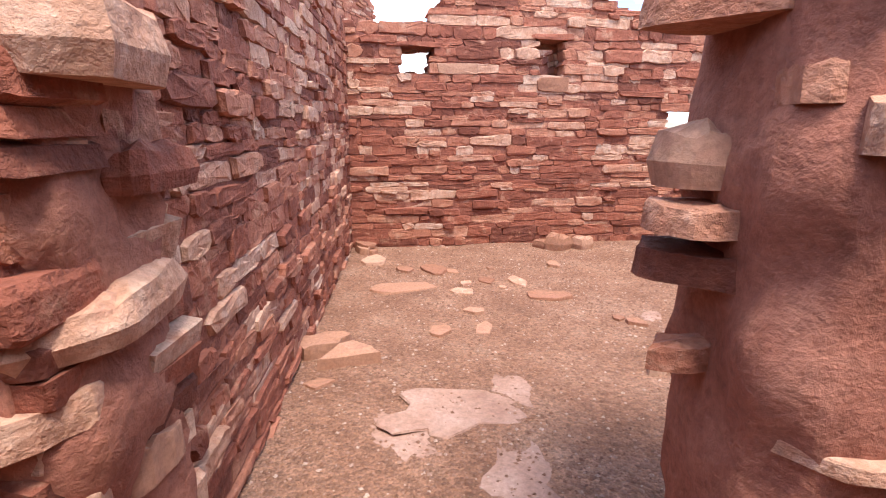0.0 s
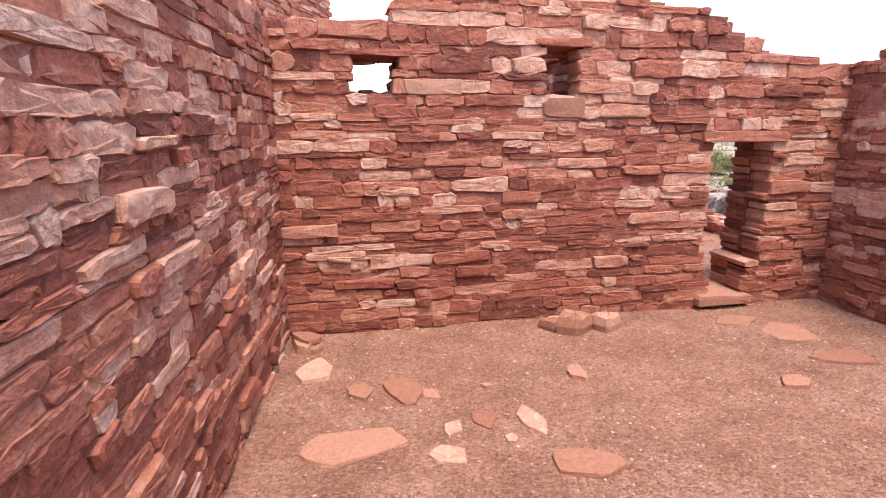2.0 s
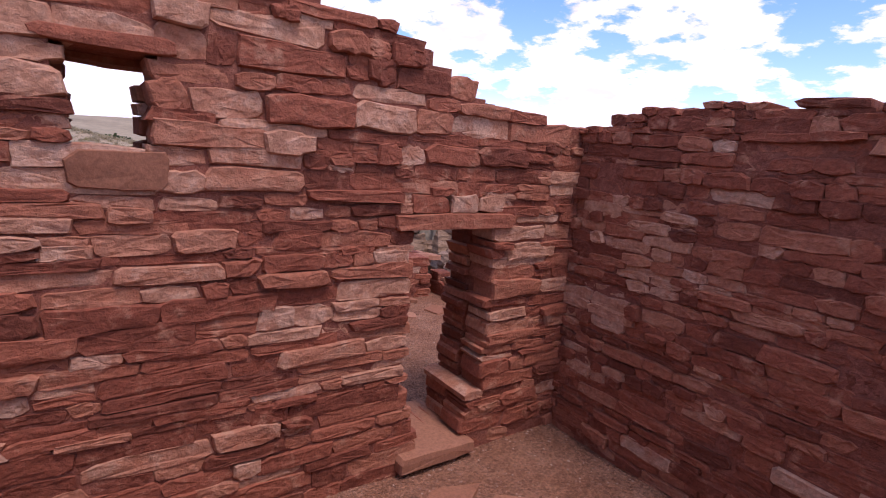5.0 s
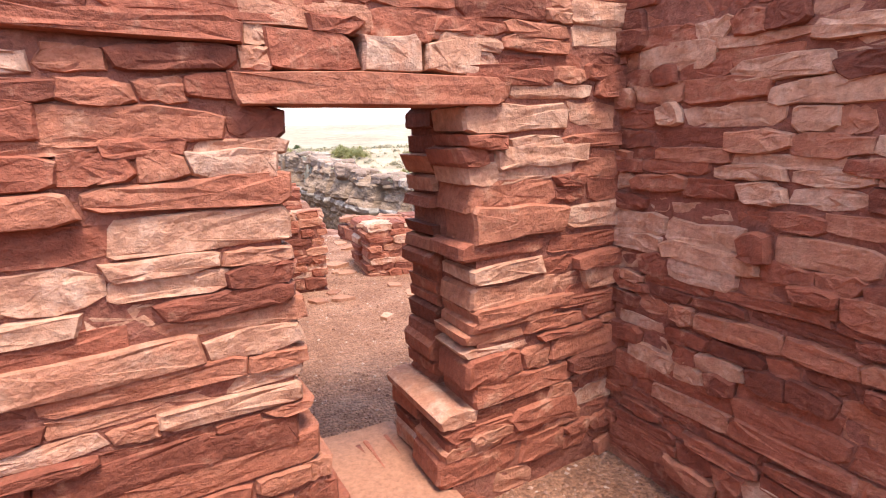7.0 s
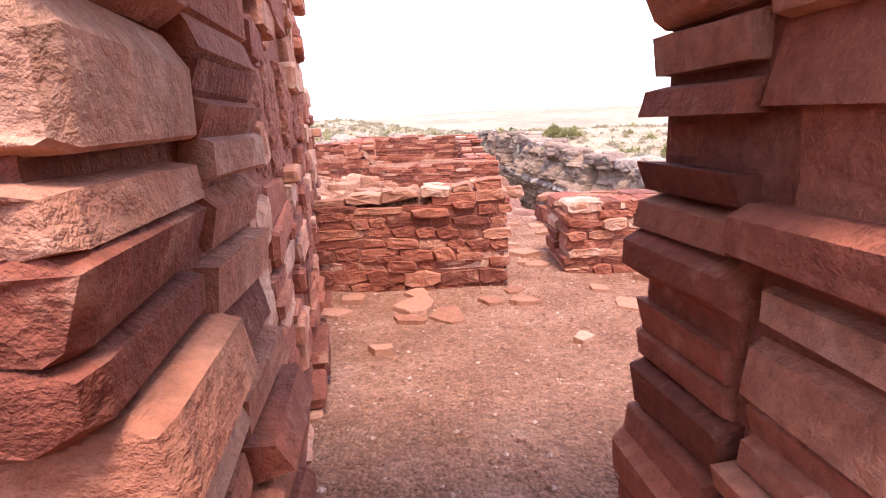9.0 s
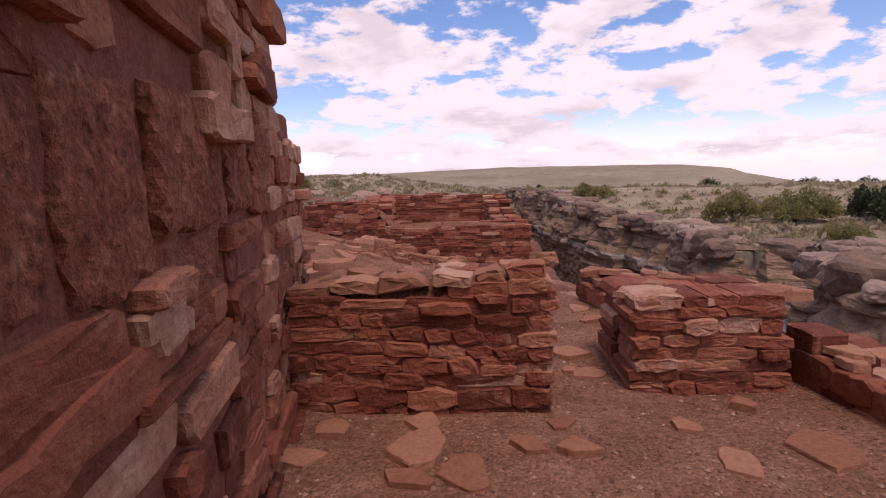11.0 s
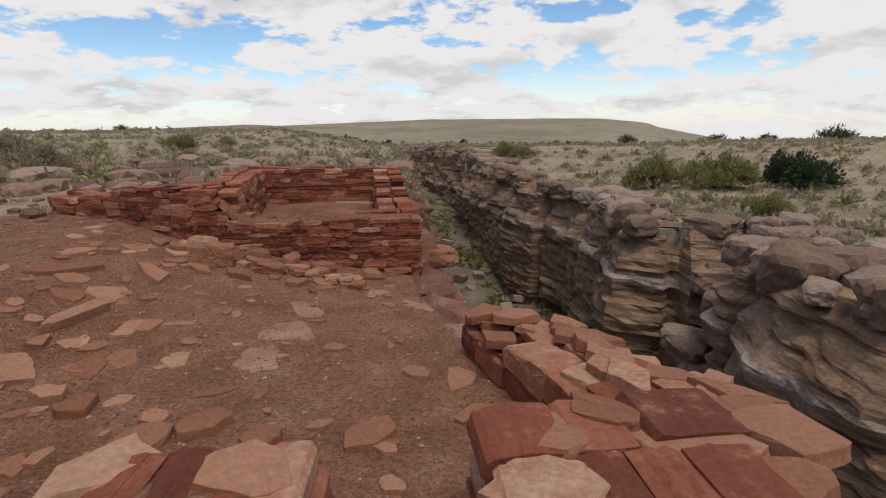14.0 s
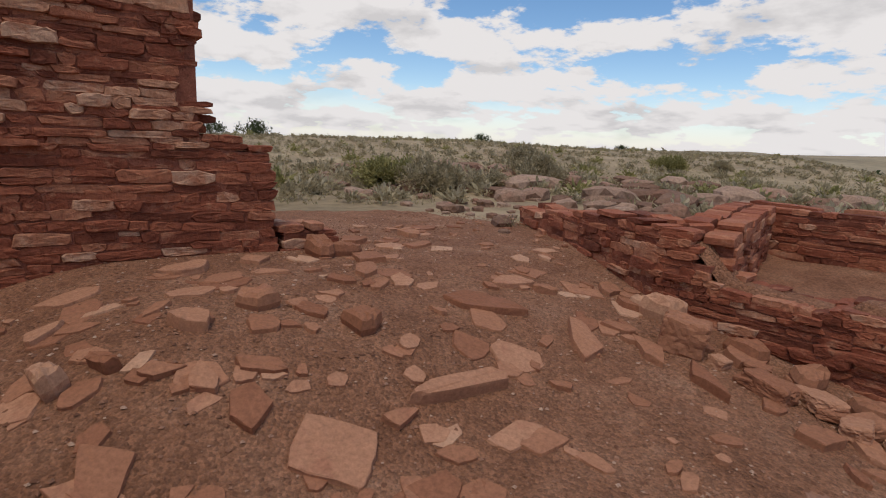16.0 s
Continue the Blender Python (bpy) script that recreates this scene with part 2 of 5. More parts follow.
twig_mat = material("grey_twigs", [(0.0, (0.12, 0.095, 0.075)), (1.0, (0.24, 0.20, 0.16))], 9.0, 0.9, 0.3, 60.0)
canyon_bed_mat = material("canyon_bed", [(0.0, (0.10, 0.085, 0.06)), (0.5, (0.17, 0.14, 0.10)), (1.0, (0.25, 0.21, 0.16))], 1.2, 0.95, 0.8, 12.0)


def leafy(m, share=0.4):
    """Thin leaves let some light through."""
    tree = m.node_tree
    shader = tree.nodes["Principled BSDF"]
    thin = tree.nodes.new("ShaderNodeBsdfTranslucent")
    tree.links.new(shader.inputs["Base Color"].links[0].from_socket, thin.inputs["Color"])
    mix = tree.nodes.new("ShaderNodeMixShader")
    mix.inputs[0].default_value = share
    tree.links.new(shader.outputs[0], mix.inputs[1])
    tree.links.new(thin.outputs[0], mix.inputs[2])
    tree.links.new(mix.outputs[0], tree.nodes["Material Output"].inputs["Surface"])


for m in (sage_mat, green_mat, grass_mat):
    leafy(m)
ledge_mat = material("reddish_ledge_rock", [(0.0, (0.16, 0.09, 0.062)), (0.5, (0.25, 0.15, 0.105)), (1.0, (0.34, 0.23, 0.17))], 3.0, 0.93, 0.9, 22.0, "object", ((0.27, 0.12, 0.08), 0.6, 1.2), contrast=0.45)
near_cliff_mat = material("red_ledge_rock", [(0.0, (0.13, 0.055, 0.036)), (0.5, (0.22, 0.10, 0.066)), (1.0, (0.30, 0.17, 0.12))], 3.0, 0.93, 0.9, 22.0, "", ((0.20, 0.155, 0.12), 0.7, 0.8), 3.0)


# ---- building helpers ----
def mesh_from(name, verts, faces, mat, smooth=False):
    me = bpy.data.meshes.new(name)
    me.from_pydata(verts, [], faces)
    me.materials.append(mat)
    if smooth:
        me.polygons.foreach_set("use_smooth", [True] * len(me.polygons))
    me.update()
    return me


def thing(name, label="", category="", group="", kind="", at=(0, 0, 0)):
    ob = new(name)
    ob.location = at
    return tagged(ob, label, category, group, kind)


def part_mesh(name, me, parent, m=None, mat=None, label=""):
    ob = new(name, me)
    ob.parent = parent
    if m is not None:
        ob.matrix_basis = m
    if mat is not None:
        ob.material_slots[0].link = "OBJECT"
        ob.material_slots[0].material = mat
    return tagged(ob, label)


def smooth01(v):
    v = max(0.0, min(1.0, v))
    return v * v * (3 - 2 * v)


def mixed(a, b, f):
    return a + (b - a) * f


def lerp_table(x, table):
    """Straight lines between the (x, y) pairs of a table."""
    if x <= table[0][0]:
        return table[0][1]
    for (x0, y0), (x1, y1) in zip(table, table[1:]):
        if x <= x1:
            return y0 + (y1 - y0) * (x - x0) / max(1e-6, x1 - x0)
    return table[-1][1]


def noise2(x, y, s=0.0):
    return noise.noise(Vector((x, y, s)))


# ---- the lie of the land ----
NEAR_RIM = [(9.0, -14.0), (7.0, -4.0), (6.2, 3.0), (5.3, 6.4), (4.85, 8.6), (4.75, 10.1), (3.9, 11.2), (3.42, 12.3), (3.3, 13.6), (3.15, 15.2), (3.1, 19.0), (3.0, 24.0), (2.4, 32.0), (0.2, 46.0)]
FAR_RIM = [(16.0, -14.0), (13.5, -2.0), (11.2, 6.0), (9.4, 9.2), (8.3, 11.4), (7.7, 13.2), (8.0, 15.0), (9.6, 16.0), (9.3, 16.8), (8.4, 17.1), (7.2, 17.5), (7.75, 19.4), (7.7, 22.0), (6.7, 24.6), (6.1, 29.5), (5.1, 36.0), (2.6, 46.5)]
CANYON = NEAR_RIM + FAR_RIM[::-1]
CENTRE = (3.2, 8.0)
FLOOR_Z = -4.2
HORIZON = [(-180, -0.4), (-100, 0.0), (-66, -0.15), (-55, 0.25), (-42, 0.45), (-36, 0.25), (-14, 0.2), (-4, -1.6), (24, -1.9), (32, -1.5), (90, -1.2), (180, -0.4)]


def inside(x, y, loop):
    odd = False
    for (x0, y0), (x1, y1) in zip(loop, loop[1:] + loop[:1]):
        if (y0 > y) != (y1 > y) and x < x0 + (y - y0) * (x1 - x0) / (y1 - y0):
            odd = not odd
    return odd


def land(x, y):
    """Height of the ground, canyon left out."""
    slope = max(-0.2, min(0.43, 0.24 - 0.17 * (x - 0.87)))
    rise = mixed(smooth01((y - 8.6) / (1.8 + 0.8 * smooth01(x / 0.9))), smooth01((y - 10.2) / 2.6), smooth01((x - 0.45) / 0.95))
    near = 0.03 + slope * rise
    if 0.8 < x < 3.2 and 13.4 < y < 15.9:
        near = max(near, 0.25)
    if x < 4.2:
        near += smooth01((y - 14.2) / 5.5) * mixed(0.15, 0.5, smooth01((x + 1) / 4))
    if x > 5.0:
        near = mixed(near, -0.5, smooth01((x - 5.0) / 1.0))
    dx, dy = x - CENTRE[0], y - CENTRE[1]
    r = math.hypot(dx, dy)
    az = math.degrees(math.atan2(dx, dy))
    far = 1.3 + r * math.tan(radians(lerp_table(az, HORIZON)))
    z = mixed(near, far, smooth01((r - 12) / 26))
    z += noise2(x * 0.9, y * 0.9) * 0.03 + noise2(x * 3.1, y * 3.1, 4) * 0.012
    z += noise2(x * 0.12, y * 0.12, 9) * 0.3 * smooth01((r - 16) / 20)
    return z


def graded(lo, hi, step, reach, grow):
    core = list(np.arange(lo, hi, step))
    up, down, s = [hi], [], step
    while up[-1] < reach:
        s *= grow
        up.append(up[-1] + s)
    s, v = step, lo
    while v > -reach:
        s *= grow
        v -= s
        down.append(v)
    return down[::-1] + core + up


def build_ground():
    xs, ys = graded(-5.0, 11.0, 0.14, 2600, 1.13), graded(-2.0, 24.0, 0.14, 2600, 1.13)
    verts, faces, mats = [], [], []
    for y in ys:
        for x in xs:
            z = land(x, y)
            if -14 < y < 46.4 and inside(x, y, CANYON):
                z = FLOOR_Z + noise2(x * 0.6, y * 0.6, 3) * 0.35 + 0.35 * smooth01((y - 20) / 20) * 6
            verts.append((x, y, z))
    w = len(xs)
    for j in range(len(ys) - 1):
        for i in range(w - 1):
            a = j * w + i
            faces.append((a, a + 1, a + w + 1, a + w))
            cx, cy = xs[i], ys[j]
            red = -3.2 + 1.3 * noise2(cx * 0.4, cy * 0.4, 5) < cx < 5.6 and cy < 15.6 + 0.8 * noise2(cx * 0.5, cy * 0.5, 7) and cy > -6
            red = red and not (cx < 0.2 and cy > 13.4 + 0.8 * cx + 0.5 * noise2(cx, cy, 2) + 2.2)
            mats.append(0 if red else (2 if inside(cx, cy, CANYON) else 1))
    me = mesh_from("ground", verts, faces, ground_mat, True)
    me.materials.append(plain_mat)
    me.materials.append(canyon_bed_mat)
    me.polygons.foreach_set("material_index", mats)
    tagged(new("ground", me), "red gravelly soil floor turning into dry grassland plain", "ground", kind="structure")


def resample(line, step):
    pts = [Vector((x, y, 0)) for x, y in line]
    out = []
    for p, q in zip(pts, pts[1:]):
        n = max(1, int((q - p).length / step))
        out += [p.lerp(q, i / n) for i in range(n)]
    return out + [pts[-1]]


def hashed(*k):
    v = math.sin(sum(a * b for a, b in zip(k, (12.9898, 78.233, 37.719)))) * 43758.5453
    return v - math.floor(v)


def build_cliff(name, line, side, deep, label, inland=1.1, mat=None):
    """Layered canyon wall below a rim; side: +1 when the canyon lies to the right of the line."""
    pts = resample(line, 0.13)
    rows, cols = 64, len(pts)
    verts, faces = [], []
    s = 0.0
    near_side = inland < 0.5
    for i, p in enumerate(pts):
        q, o = pts[min(i + 5, cols - 1)], pts[max(i - 5, 0)]
        d = (q - o).normalized()
        nrm = Vector((d.y, -d.x, 0)) * side
        s += (pts[min(i + 1, cols - 1)] - p).length
        top = land(p.x - nrm.x * 0.8, p.y - nrm.y * 0.8)
        bay = math.floor(s / 2.3 + 0.25 * noise2(s * 0.2, 4))
        joint = smooth01(1 - abs((s / 2.3 + 0.25 * noise2(s * 0.2, 4)) % 1.0 - 0.06) / 0.07)
        for j in range(rows):
            if j < 3:
                back = (-inland, -inland * 0.5, -0.1)[j] + 0.2 * inland * noise2(s * 0.8, j * 3.1, 5)
                z = top + (-0.12, 0.05, 0.02)[j] + 0.1 * noise2(s * 1.3, j * 2.0, 8) - (0.09 if near_side else 0)
            else:
                f = (j - 3) / (rows - 4)
                level = mixed(top, -0.25, smooth01(f / 0.3))
                z = level - 0.05 - (deep + level) * f * f ** 0.12
                # a weathered shoulder, then a sheer face that is undercut at its foot
                lean = lerp_table(f, [(0, 0.0), (0.06, 0.12), (0.12, 0.08), (0.3, 0.4), (0.34, 0.48), (0.4, 0.43), (0.85, 0.5), (0.92, 0.25), (1, 0.3)])
                crack = math.floor((z + 0.1 * noise2(s * 0.5, 2)) / 0.62)
                sheet = hashed(math.floor((z + 0.06 * noise2(s * 0.5, z)) / 0.14), 3)
                worn = 1 - smooth01((f - 0.36) / 0.1)
                back = lean + 0.3 * (hashed(bay, 1) - 0.5) + 0.16 * (hashed(bay, crack, 5) - 0.5) + 0.05 * sheet + 0.2 * worn * noise2(s * 1.2, z * 2.2, 1) + 0.09 * noise2(s * 2.6, z * 6, 6) + 0.05 * noise2(s * 7.0, z * 11, 16) + 0.16 * noise2(s * 0.3, z * 0.4, 12)
                back -= joint * (0.28 + 0.3 * hashed(bay, 7))
            verts.append((p.x + nrm.x * back, p.y + nrm.y * back, z))
    for i in range(cols - 1):
        for j in range(rows - 1):
            a = i * rows + j
            quad = (a, a + 1, a + rows + 1, a + rows)
            faces.append(quad if side > 0 else quad[::-1])
    me = mesh_from(name, verts, faces, mat or cliff_mat)
    if mat is None:
        # one pale stratum a third of the way down
        me.materials.append(pale_layer_mat)
        me.polygons.foreach_set("material_index", [1 if k % (rows - 1) in (22, 23, 24) else 0 for k in range(len(faces))])
    tagged(new(name, me), label, "cliff", kind="structure")


def build_hill():
    """Long flat-topped hill on the horizon."""
    top = [(-34, 0.3), (-26, 0.45), (-17, 0.78), (-14, 0.62), (-6, 0.85), (2, 1.05), (14, 0.95), (19, 0.85), (23.5, 0.35), (24.5, -0.1), (30, -1.25), (40, -1.9)]
    verts, faces = [], []
    azs = [-34 + 74 * i / 150 for i in range(151)]
    rs = [150, 190, 240, 300, 370, 450, 540, 640, 720, 760, 800, 1200]
    for az in azs:
        peak = lerp_table(az, top) + 0.05 * noise2(az * 0.4, 1)
        base = lerp_table(az, HORIZON) - 0.5
        for r in rs:
            f = smooth01((r - 150) / 560) ** 1.3
            e = mixed(base, peak, f) + 0.12 * noise2(az * 0.25, r * 0.006, 2) * f * (1 - f) * 3
            if r > 720:
                e = peak - (r - 720) * 0.0004
            a = radians(az)
            verts.append((CENTRE[0] + r * math.sin(a), CENTRE[1] + r * math.cos(a), 1.3 + r * math.tan(radians(e))))
    w = len(rs)
    for i in range(len(azs) - 1):
        for j in range(w - 1):
            a = i * w + j
            faces.append((a, a + w, a + w + 1, a + 1))
    tagged(new("backdrop_hill", mesh_from("backdrop_hill", verts, faces, hill_mat, True)), "long low flat-topped hill covered in dry grass", "hill", kind="structure")


build_ground()
build_cliff("canyon_wall_near", NEAR_RIM, 1, 4.2, "shaded red and grey canyon wall below the ruin", 0.3, near_cliff_mat)
build_cliff("canyon_wall_far", FAR_RIM, -1, 4.2, "layered tan limestone canyon wall with dark cracks and a pale band")
build_hill()


# ---- masonry ----
def stone_verts(length, height, depth, rng, rough=1.0, fine=False):
    """One roughly dressed block: x along the wall, y into it, z up; unit size, uneven bed and worn edges for its real size."""
    ex, ez, ey = 0.016 * rough / length, 0.012 * rough / height, 0.016 * rough / depth
    xs = (-0.5, -0.5 + min(0.2, 0.035 * rough / length) * rng.uniform(0.4, 1.2), rng.uniform(-0.25, -0.05), rng.uniform(0.05, 0.25), 0.5 - min(0.2, 0.035 * rough / length) * rng.uniform(0.4, 1.2), 0.5)
    tilt = rng.uniform(-0.16, 0.16)
    belly = [rng.uniform(0.2, 0.44), rng.uniform(0.42, 0.5), rng.uniform(0.45, 0.52), rng.uniform(0.45, 0.52), rng.uniform(0.42, 0.5), rng.uniform(0.2, 0.44)]
    under = [rng.uniform(0.25, 0.45), rng.uniform(0.43, 0.5), rng.uniform(0.47, 0.51), rng.uniform(0.47, 0.51), rng.uniform(0.43, 0.5), rng.uniform(0.25, 0.45)]
    outline = [(x, -h * (1 + tilt * x)) for x, h in zip(xs, under)] + [(x, h * (1 + 2 * tilt * x)) for x, h in zip(xs[::-1], belly[::-1])]
    n = len(outline)
    jit = [(rng.uniform(-1, 1), rng.uniform(-1, 1)) for _ in outline]
    verts = []
    rings = [(1.0, 0.0), (0.0, ey * 1.2), (0.6, 1.0)]
    for shrink, y in rings:
        for (x, z), (a, b) in zip(outline, jit):
            px = x - math.copysign(ex * (0.5 * shrink + 0.1), x) + ex * 0.8 * a
            pz = z - math.copysign(ez * (0.38 * shrink), z) + ez * 0.5 * b
            verts.append((px, y + (rng.uniform(-0.25, 0.4) * ey if shrink == 1.0 else 0), pz))
    faces = []
    hub = 3 * n
    if fine:
        # the broken face: an inner ring of its own relief
        for (x, z) in outline:
            verts.append((x * rng.uniform(0.5, 0.72), ey * rng.uniform(-0.22, 0.3), z * rng.uniform(0.45, 0.7)))
        faces += [((k + 1) % n, k, hub + k, hub + (k + 1) % n)[::-1] for k in range(n)]
        hub += n
        verts.append((rng.uniform(-0.2, 0.2), ey * rng.uniform(-0.2, 0.25), rng.uniform(-0.15, 0.15)))
        faces += [(hub, 3 * n + k, 3 * n + (k + 1) % n) for k in range(n)]
    else:
        verts.append((rng.uniform(-0.25, 0.25), ey * rng.uniform(-0.3, 0.25), rng.uniform(-0.2, 0.2)))
        faces += [(hub, k, (k + 1) % n) for k in range(n)]
    for ring in (0, n):
        faces += [(ring + (k + 1) % n, ring + k, ring + n + k, ring + n + (k + 1) % n) for k in range(n)]
    faces.append(tuple(range(2 * n, 3 * n))[::-1])
    return verts, faces


rng = random.Random(7)
SIZES = (0.13, 0.21, 0.32, 0.48)
STONES = {c: [(*stone_verts(c, 0.085, 0.24, rng), mesh_from("stone", *stone_verts(c, 0.085, 0.24, rng, 1.0, True), stone_mat)) for _ in range(18)] for c in SIZES}


def rough_block(seed, mat, face=0.5):
    """A pitted, blunt block of unit size; face: how far its middle lies behind y = 0."""
    bm = bmesh.new()
    bmesh.ops.create_icosphere(bm, subdivisions=4, radius=1.0)
    for v in bm.verts:
        c = v.co
        q = (abs(c.x) ** 14 + abs(c.y) ** 14 + abs(c.z) ** 14) ** (-1 / 14)
        k = q * (1 + 0.13 * noise.noise(c * 1.7 + Vector((seed * 3.7, 0, 0))) + 0.06 * noise.noise(c * 5.0 + Vector((0, seed * 2.3, 0))) - 0.1 * max(0, noise.noise(c * 12.0 + Vector((0, 0, seed * 1.9)))))
        v.co = Vector((c.x * k * 0.5, c.y * k * 0.5 + face, c.z * k * 0.5))
    me = bpy.data.meshes.new("stone")
    bm.to_mesh(me)
    bm.free()
    me.materials.append(mat)
    return me




def pick(length):
    return rng.choice(STONES[min(SIZES, key=lambda c: abs(c - length))])


class Bulk:
    """Stones past the count of singles, joined."""

    def __init__(self):
        self.v, self.f = [], []

    def add(self, m, verts, faces):
        k = len(self.v)
        self.v += [tuple(m @ Vector(p)) for p in verts]
        self.f += [tuple(k + i for i in f) for f in faces]


def free_runs(length, z, holes):
    runs = [(0.0, length)]
    for u0, u1, z0, z1 in holes:
        if z0 < z < z1:
            runs = [piece for a, b in runs for piece in ((a, min(b, u0)), (max(a, u1), b)) if piece[1] - piece[0] > 0.05]
    return runs


def masonry(name, label, a, b, thick, top, base=0.0, holes=(), pale=(), singles=300, faces=("front", "back"), height=(0.04, 0.1), long=(0.11, 0.5), ends=True, core=mortar_mat, near=None, category="wall", uneven=1.0, blocks=()):
    """A stone wall from a to b, seen from the right of that line. top(u): its height; holes: u0, u1, z0, z1; pale: places (u, z) of light stones;
    near: u about which the single stones are chosen; uneven: how far stones stand proud; blocks: u0, u1, z0, z1 of large rough stones."""
    wall = thing(name, label, category, kind="structure")
    va, vb = Vector((*a, 0)), Vector((*b, 0))
    along = (vb - va).normalized()
    length = (vb - va).length
    out = Vector((along.y, -along.x, 0))
    # core of earth mortar, set back behind the stones
    cuts = sorted({0.03, round(length - 0.03, 4), *[round(0.03 + (length - 0.06) * i / max(2, int(length / 0.12)), 4) for i in range(max(2, int(length / 0.12)) + 1)], *[round(c, 4) for h in holes for c in (h[0] - 0.035, h[1] + 0.035)]})
    cuts = [c for c, d in zip(cuts, cuts[1:] + [99]) if d - c > 0.004]
    cv, cf = [], []
    for u0, u1 in zip(cuts, cuts[1:]):
        mid = (u0 + u1) / 2
        spans = [(base - 0.15, top(mid) - 0.05)]
        for h0, h1, z0, z1 in holes:
            if h0 - 0.036 < mid < h1 + 0.036:
                spans = [s for lo, hi in spans for s in ((lo, min(hi, z0 - 0.03)), (max(lo, z1 + 0.03), hi)) if s[1] - s[0] > 0.01]
        for lo, hi in spans:
            k = len(cv)
            for u, w, z in ((u0, -0.009, lo), (u1, -0.009, lo), (u1, 0.009 - thick, lo), (u0, 0.009 - thick, lo), (u0, -0.009, hi), (u1, -0.009, hi), (u1, 0.009 - thick, hi), (u0, 0.009 - thick, hi)):
                p = va + along * u + out * w
                cv.append((p.x, p.y, z))
            cf += [(k, k + 1, k + 5, k + 4), (k + 1, k + 2, k + 6, k + 5), (k + 2, k + 3, k + 7, k + 6), (k + 3, k, k + 4, k + 7), (k + 4, k + 5, k + 6, k + 7)]
    part_mesh("mortar", mesh_from("mortar", cv, cf, core), wall)
    slots = []
    for face in faces:
        z = base - 0.05
        course = 0
        zmax = max(top(length * i / 20) for i in range(21))
        while z < zmax:
            h = rng.uniform(*height) if rng.random() < 0.8 else rng.uniform(height[0] * 0.8, height[1] * 1.25)
            course += 1
            taken = [*holes, *blocks] if face == "front" else holes
            for r0, r1 in free_runs(length, z + h / 2, taken):
                u = r0
                while u < r1 - 0.02:
                    n = long[0] + (long[1] - long[0]) * rng.random() ** 1.4
                    if r1 - u - n < long[0] * 0.8:
                        n = r1 - u
                    mid = u + n / 2
                    wave = 0.044 * noise2(mid * 1.1, course * 0.33, 3 if face == "front" else 11)
                    if z + h * 0.55 < top(mid):
                        edge = u - r0 < 0.01 or r1 - u - n < 0.01
                        jag = rng.uniform(-0.025, 0.03) if edge else 0
                        pieces = [(z + wave, h)]
                        if h > 0.075 and rng.random() < 0.22 and n < 0.3:
                            cut = rng.uniform(0.4, 0.6)
                            pieces = [(z + wave, h * cut), (z + wave + h * cut, h * (1 - cut))]
                        for zz, hh in pieces:
                            slots.append((face, mid + jag, n + 0.008, zz + hh / 2, hh * 1.06 + 0.004))
                    u += n
            z += h
    if near is not None:
        slots.sort(key=lambda q: (q[0] != "front", abs(q[1] - near)))
    bulk, count = Bulk(), 0
    cheap = 0
    for face, u, n, z, h in slots:
        proud = rng.uniform(-0.008, 0.015) if rng.random() < 0.92 else rng.uniform(0.015, 0.038)
        proud *= uneven
        deep = thick * rng.uniform(0.44, 0.5)
        turn = rng.uniform(-2.0, 2.0) if n < 0.25 else rng.uniform(-0.8, 0.8)
        tilt = rng.uniform(-2.2, 2.2) if n < 0.3 else rng.uniform(-1.1, 1.1)
        if face == "front":
            p = va + along * u + out * proud
            x, y = along, -out
        else:
            p = va + along * u - out * (thick + proud)
            x, y = -along, out
        m = Matrix(((x.x, y.x, 0, p.x), (x.y, y.y, 0, p.y), (0, 0, 1, z), (0, 0, 0, 1))) @ pose(0, 0, 0, 0, tilt, turn) @ Matrix.Diagonal((n, deep, h, 1))
        v, f, me = pick(n)
        light = face == "front" and any(abs(u - pu) < n / 2 and abs(z - pz) < h / 2 + 0.012 for pu, pz in pale)
        if count < singles or light:
            part_mesh("stone", me, wall, m, pale_mat if light else None)
            count += 1
        else:
            bulk.add(m, v, f)
    for k, (u0, u1, z0, z1) in enumerate(blocks):
        p = va + along * (u0 + u1) / 2 + out * (0.0 + 0.012 * (k % 3))
        m = Matrix(((along.x, -out.x, 0, p.x), (along.y, -out.y, 0, p.y), (0, 0, 1, (z0 + z1) / 2), (0, 0, 0, 1))) @ pose(0, 0, 0, 0, rng.uniform(-4, 4), 0) @ Matrix.Diagonal((u1 - u0 + 0.02, 0.2, z1 - z0 + 0.02, 1))
        part_mesh("stone", rough_block(k + 3, pitted_mat), wall, m)
    if bulk.f:
        tagged(part_mesh("stones", mesh_from("stones", bulk.v, bulk.f, stone_bulk), wall), kind="stuff")
    return wall


def ragged(table, amount=0.05, seed=0):
    return lambda u: lerp_table(u, table) + amount * noise2(u * 3.0, seed)


